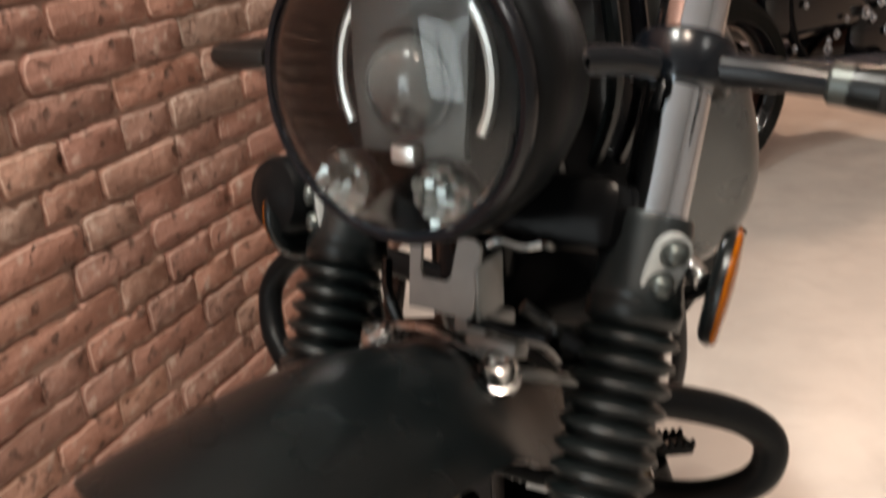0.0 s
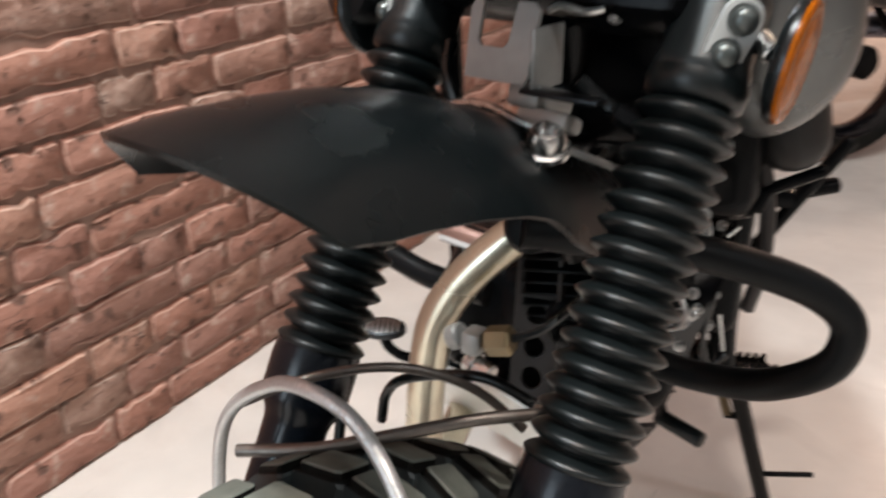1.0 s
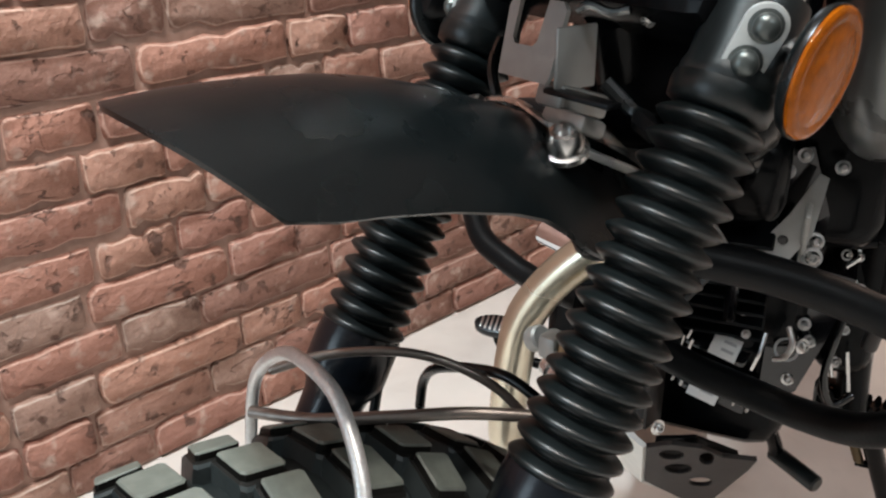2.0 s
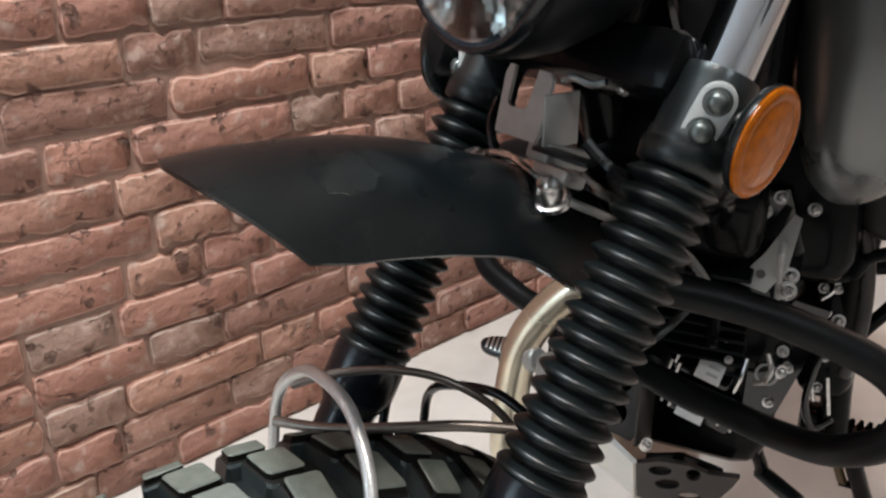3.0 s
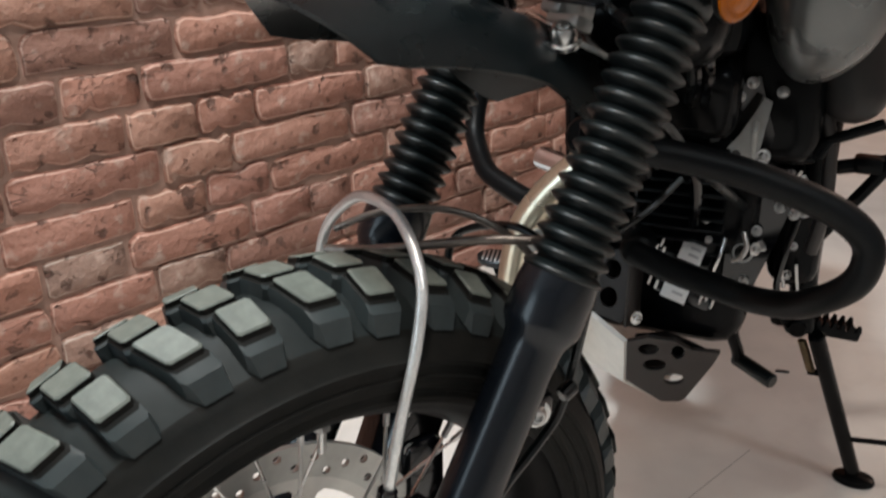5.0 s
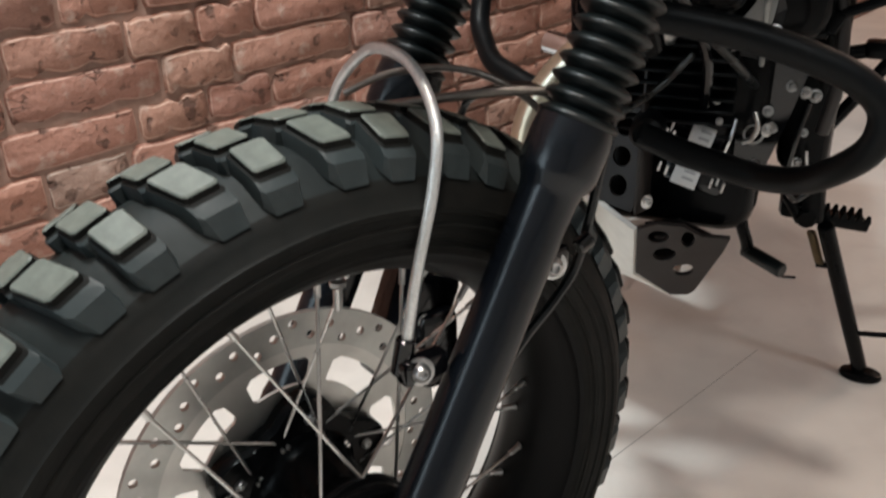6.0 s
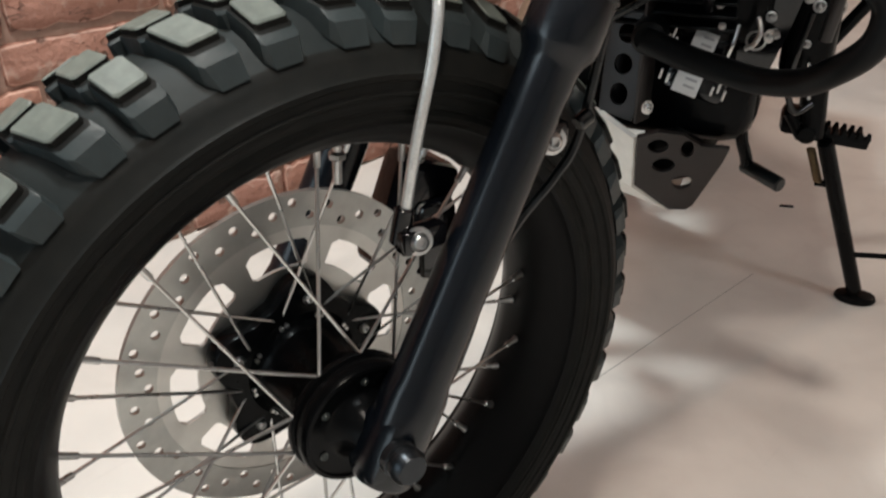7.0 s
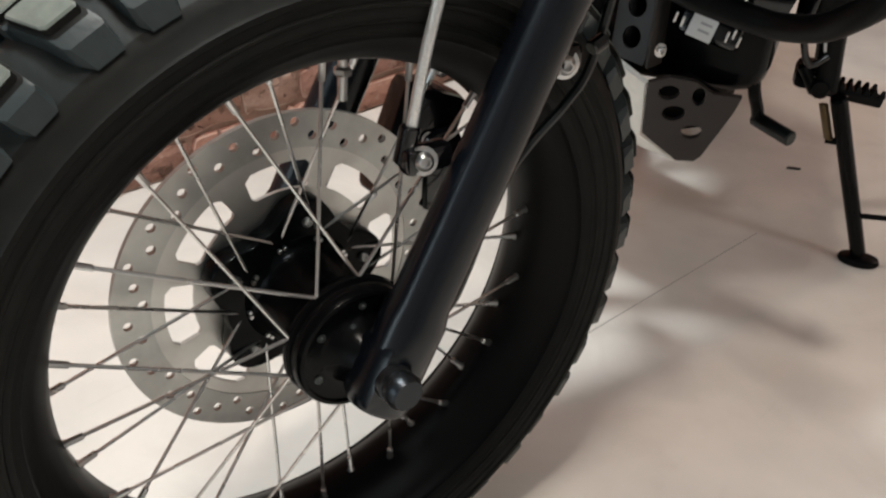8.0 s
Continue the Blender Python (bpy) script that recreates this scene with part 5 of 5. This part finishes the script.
# rear wheel
REAR = FRAME @ Matrix.Translation((0.0, 1.12, 0.305))
rear = new("rear_wheel")
rear.parent = bike
rear.matrix_parent_inverse = inverse_of(bike)
rear.matrix_basis = REAR
for nm, pf, mt in (("tyre", prof, M_RUBBER), ("rim", rim, M_GLOSS)):
    b = lathe_bm(pf, 64, SPIN, close=True)
    b.transform(REAR)
    part(nm, b, mt, rear)


# ---- second motorcycle, parked further back ----
def back_bike():
    thing = new("parked_motorcycle")
    thing.location = (0.377, 3.926, 0)
    tagged(thing, "dark motorcycle with chrome engine parts parked further back", "motorcycle")
    bb = Matrix.Translation((0.377, 3.926, 0)) @ Matrix.Rotation(math.radians(143), 4, "Z")

    def add(name, bm, material, label="", smooth=40):
        bm.transform(bb)
        return part(name, bm, material, thing, label, smooth)

    for y in (-0.70, 0.86):
        mm = Matrix.Translation((-0.12, y, 0.31)) @ SPIN
        add("tyre", lathe_bm(prof, 48, mm, close=True), M_RUBBER)
        add("rim", lathe_bm(rim, 48, mm, close=True), M_GLOSS)
        add("hub", rod_bm((-0.18, y, 0.31), (-0.06, y, 0.31), 0.05, 20), M_ENGINE)
    add("engine", join_bm(box_bm((0, 0, 0.40), (0.30, 0.42, 0.28), 0.05, None, 3), box_bm((0, -0.10, 0.60), (0.20, 0.20, 0.18), 0.03, None, 2)), M_GLOSS)
    for k in range(8):
        add("cooling_fin", box_bm((0, -0.10, 0.54 + 0.02 * k), (0.26, 0.26, 0.006), 0.002, None, 1), M_ENGINE)
    rng = random.Random(4)
    add("rear_case", box_bm((0, 0.40, 0.58), (0.29, 0.56, 0.30), 0.05, None, 3), M_GLOSS)
    for k in range(44):
        p = Vector((0.155 * rng.choice((1, -1, -1)), rng.uniform(-0.24, 0.66), rng.uniform(0.36, 0.74)))
        add("engine_bolt", bolt_bm(p, (1 if p.x > 0 else -1, 0, 0.2), rng.uniform(0.008, 0.016)), M_CHROME)
    add("tank", box_bm((0, -0.12, 0.86), (0.30, 0.52, 0.22), 0.09, None, 4), M_GLOSS)
    add("seat", box_bm((0, 0.42, 0.80), (0.26, 0.56, 0.10), 0.04, None, 3), M_PLASTIC)
    for s in (1, -1):
        add("fork_leg", rod_bm((0.09 * s, -0.72, 0.30), (0.09 * s, -0.44, 0.95), 0.022, 14), M_CHROME)
        muf = add("muffler", rod_bm((0.20 * s, 0.02, 0.30), (0.21 * s, 0.72, 0.36), 0.045, 24), M_MUFFLER)
        add("muffler_tip", rod_bm((0.209 * s, 0.69, 0.360), (0.2105 * s, 0.76, 0.366), 0.051, 24), M_CHROME)
        add("frame_rail", tube_bm([(0.13 * s, -0.40, 0.86), (0.15 * s, -0.30, 0.45), (0.15 * s, 0.10, 0.22), (0.14 * s, 0.50, 0.40), (0.12 * s, 0.60, 0.75)], 0.018, 10), M_ENGINE)
    add("handlebar", tube_bm([(-0.38, -0.28, 1.05), (-0.15, -0.40, 1.02), (0.15, -0.40, 1.02), (0.38, -0.28, 1.05)], 0.013, 10), M_ENGINE)
    add("side_stand", rod_bm((0.16, 0.05, 0.24), (0.32, 0.10, 0.01), 0.012, 10), M_ENGINE)
    return thing


back_bike()

# ---- the bricks ----
# one row a course, from the floor up: where the upright joints of the part beside the motorcycle lie
JOINTS = (
    (0.52, 0.74, 0.86, 1.08),
    (0.651, 0.790, 0.992, 1.106),
    (0.594, 0.701, 0.900, 1.028, 1.15),
    (0.590, 0.716, 0.965, 1.090, 1.231, 1.362),
    (0.584, 0.763, 0.896, 1.160, 1.280),
    (0.583, 0.720, 0.956, 1.087, 1.190, 1.340, 1.476),
    (0.530, 0.744, 0.872, 1.002, 1.287),
    (0.550, 0.797, 0.928, 1.195, 1.386),
    (0.560, 0.745, 0.868, 0.980, 1.234, 1.360, 1.488),
    (0.651, 0.779, 1.058, 1.165, 1.290, 1.490),
    (0.605, 0.844, 1.100, 1.222, 1.360, 1.489),
    (0.560, 0.783, 0.898, 1.142, 1.360),
    (0.700, 0.828, 0.944, 1.180, 1.420),
)
COURSE, TOP0 = 0.0654, -0.0040
rng = random.Random(11)


def brick_mesh(n):
    """One worn brick of unit length: an uneven rounded outline, broad weathered edges, chips and a slightly hollow face."""
    r = random.Random(n)
    bm = bmesh.new()
    walk_round = []
    for up in (1, -1):
        drift = 0.0
        for i in range(8):
            drift = 0.55 * drift + r.uniform(-0.040, 0.028)
            bite = r.uniform(0.06, 0.15) if r.random() < 0.10 else 0.0
            walk_round.append((up * (-0.435 + 0.1243 * i), up * (0.492 + drift - bite)))
        cut = r.uniform(0.04, 0.13)
        walk_round.append((up * (0.500 - 0.16 * cut), up * (0.5 - cut)))
        walk_round.append((up * (0.500 + r.uniform(-0.012, 0.004)), up * r.uniform(0.08, 0.18)))
        walk_round.append((up * (0.500 + r.uniform(-0.012, 0.004)), up * r.uniform(-0.22, -0.10)))
        cut = r.uniform(0.04, 0.13)
        walk_round.append((up * (0.500 - 0.16 * cut), up * (cut - 0.5)))
    k = len(walk_round)
    rings = [[], [], [], []]
    for y, z in walk_round:
        wob = r.uniform(-1, 1)
        chip = r.uniform(0.002, 0.006) if r.random() < 0.3 else 0.0
        edge = 0.035 * r.uniform(-1, 0.8)
        for ring, (x, sy, sz) in zip(rings, ((-0.012, 1, 1), (0.0010 - chip, 1, 1), (0.0062 - chip, 0.985, 0.935 + edge), (0.0080 - chip * 0.5, 0.968 + 0.006 * wob, 0.845 + edge))):
            ring.append(bm.verts.new((x, y * sy, z * sz)))
    for n, (a, b) in enumerate(zip(rings, rings[1:])):
        for i in range(k):
            bm.faces.new((a[i], a[(i + 1) % k], b[(i + 1) % k], b[i])).material_index = int(n == 2)
    bm.faces.new(rings[-1])
    me = mesh_of("brick", bm, M_BRICK, 30)
    me.materials.append(M_ARRIS)
    return me


BRICKS = [brick_mesh(n) for n in range(24)]
far_bm = bmesh.new()
for row in range(1, 46):
    z1 = TOP0 + COURSE * row
    z0 = max(0.002, z1 - COURSE + 0.0035)
    ends = list(JOINTS[row]) if row < len(JOINTS) else [0.55 + rng.uniform(0, 0.2)]
    while ends[-1] < 8.8:
        ends.append(ends[-1] + rng.choice((0.125, 0.215, 0.225, 0.24, 0.13)))
    while ends[0] > -0.65:
        ends.insert(0, ends[0] - rng.choice((0.125, 0.215, 0.225, 0.24)))
    for y0, y1 in zip(ends, ends[1:]):
        y0, y1 = y0 + 0.0018, y1 - 0.0018
        near = row < 15 and 0.25 < y0 < 2.3
        mesh = BRICKS[rng.randrange(len(BRICKS))]
        m = Matrix.Translation((WALL_X - 0.0045 + rng.uniform(-0.0030, 0.0040), (y0 + y1) / 2, (z0 + z1) / 2 + rng.uniform(-0.0015, 0.0015)))
        m = m @ Matrix.Rotation(rng.uniform(-0.012, 0.012), 4, "X") @ Matrix.Diagonal((1, y1 - y0, z1 - z0, 1))
        if near:
            ob = new("brick", mesh)
            ob.parent = wall_west
            ob.matrix_basis = m
        else:
            me = mesh.copy()
            me.transform(m)
            far_bm.from_mesh(me)
            bpy.data.meshes.remove(me)
field = bpy.data.meshes.new("brick_field")
far_bm.to_mesh(field)
far_bm.free()
field.materials.append(M_BRICK)
field.materials.append(M_ARRIS)
rest = part("brick_field", field, M_BRICK, wall_west)
tagged(rest, kind="stuff")
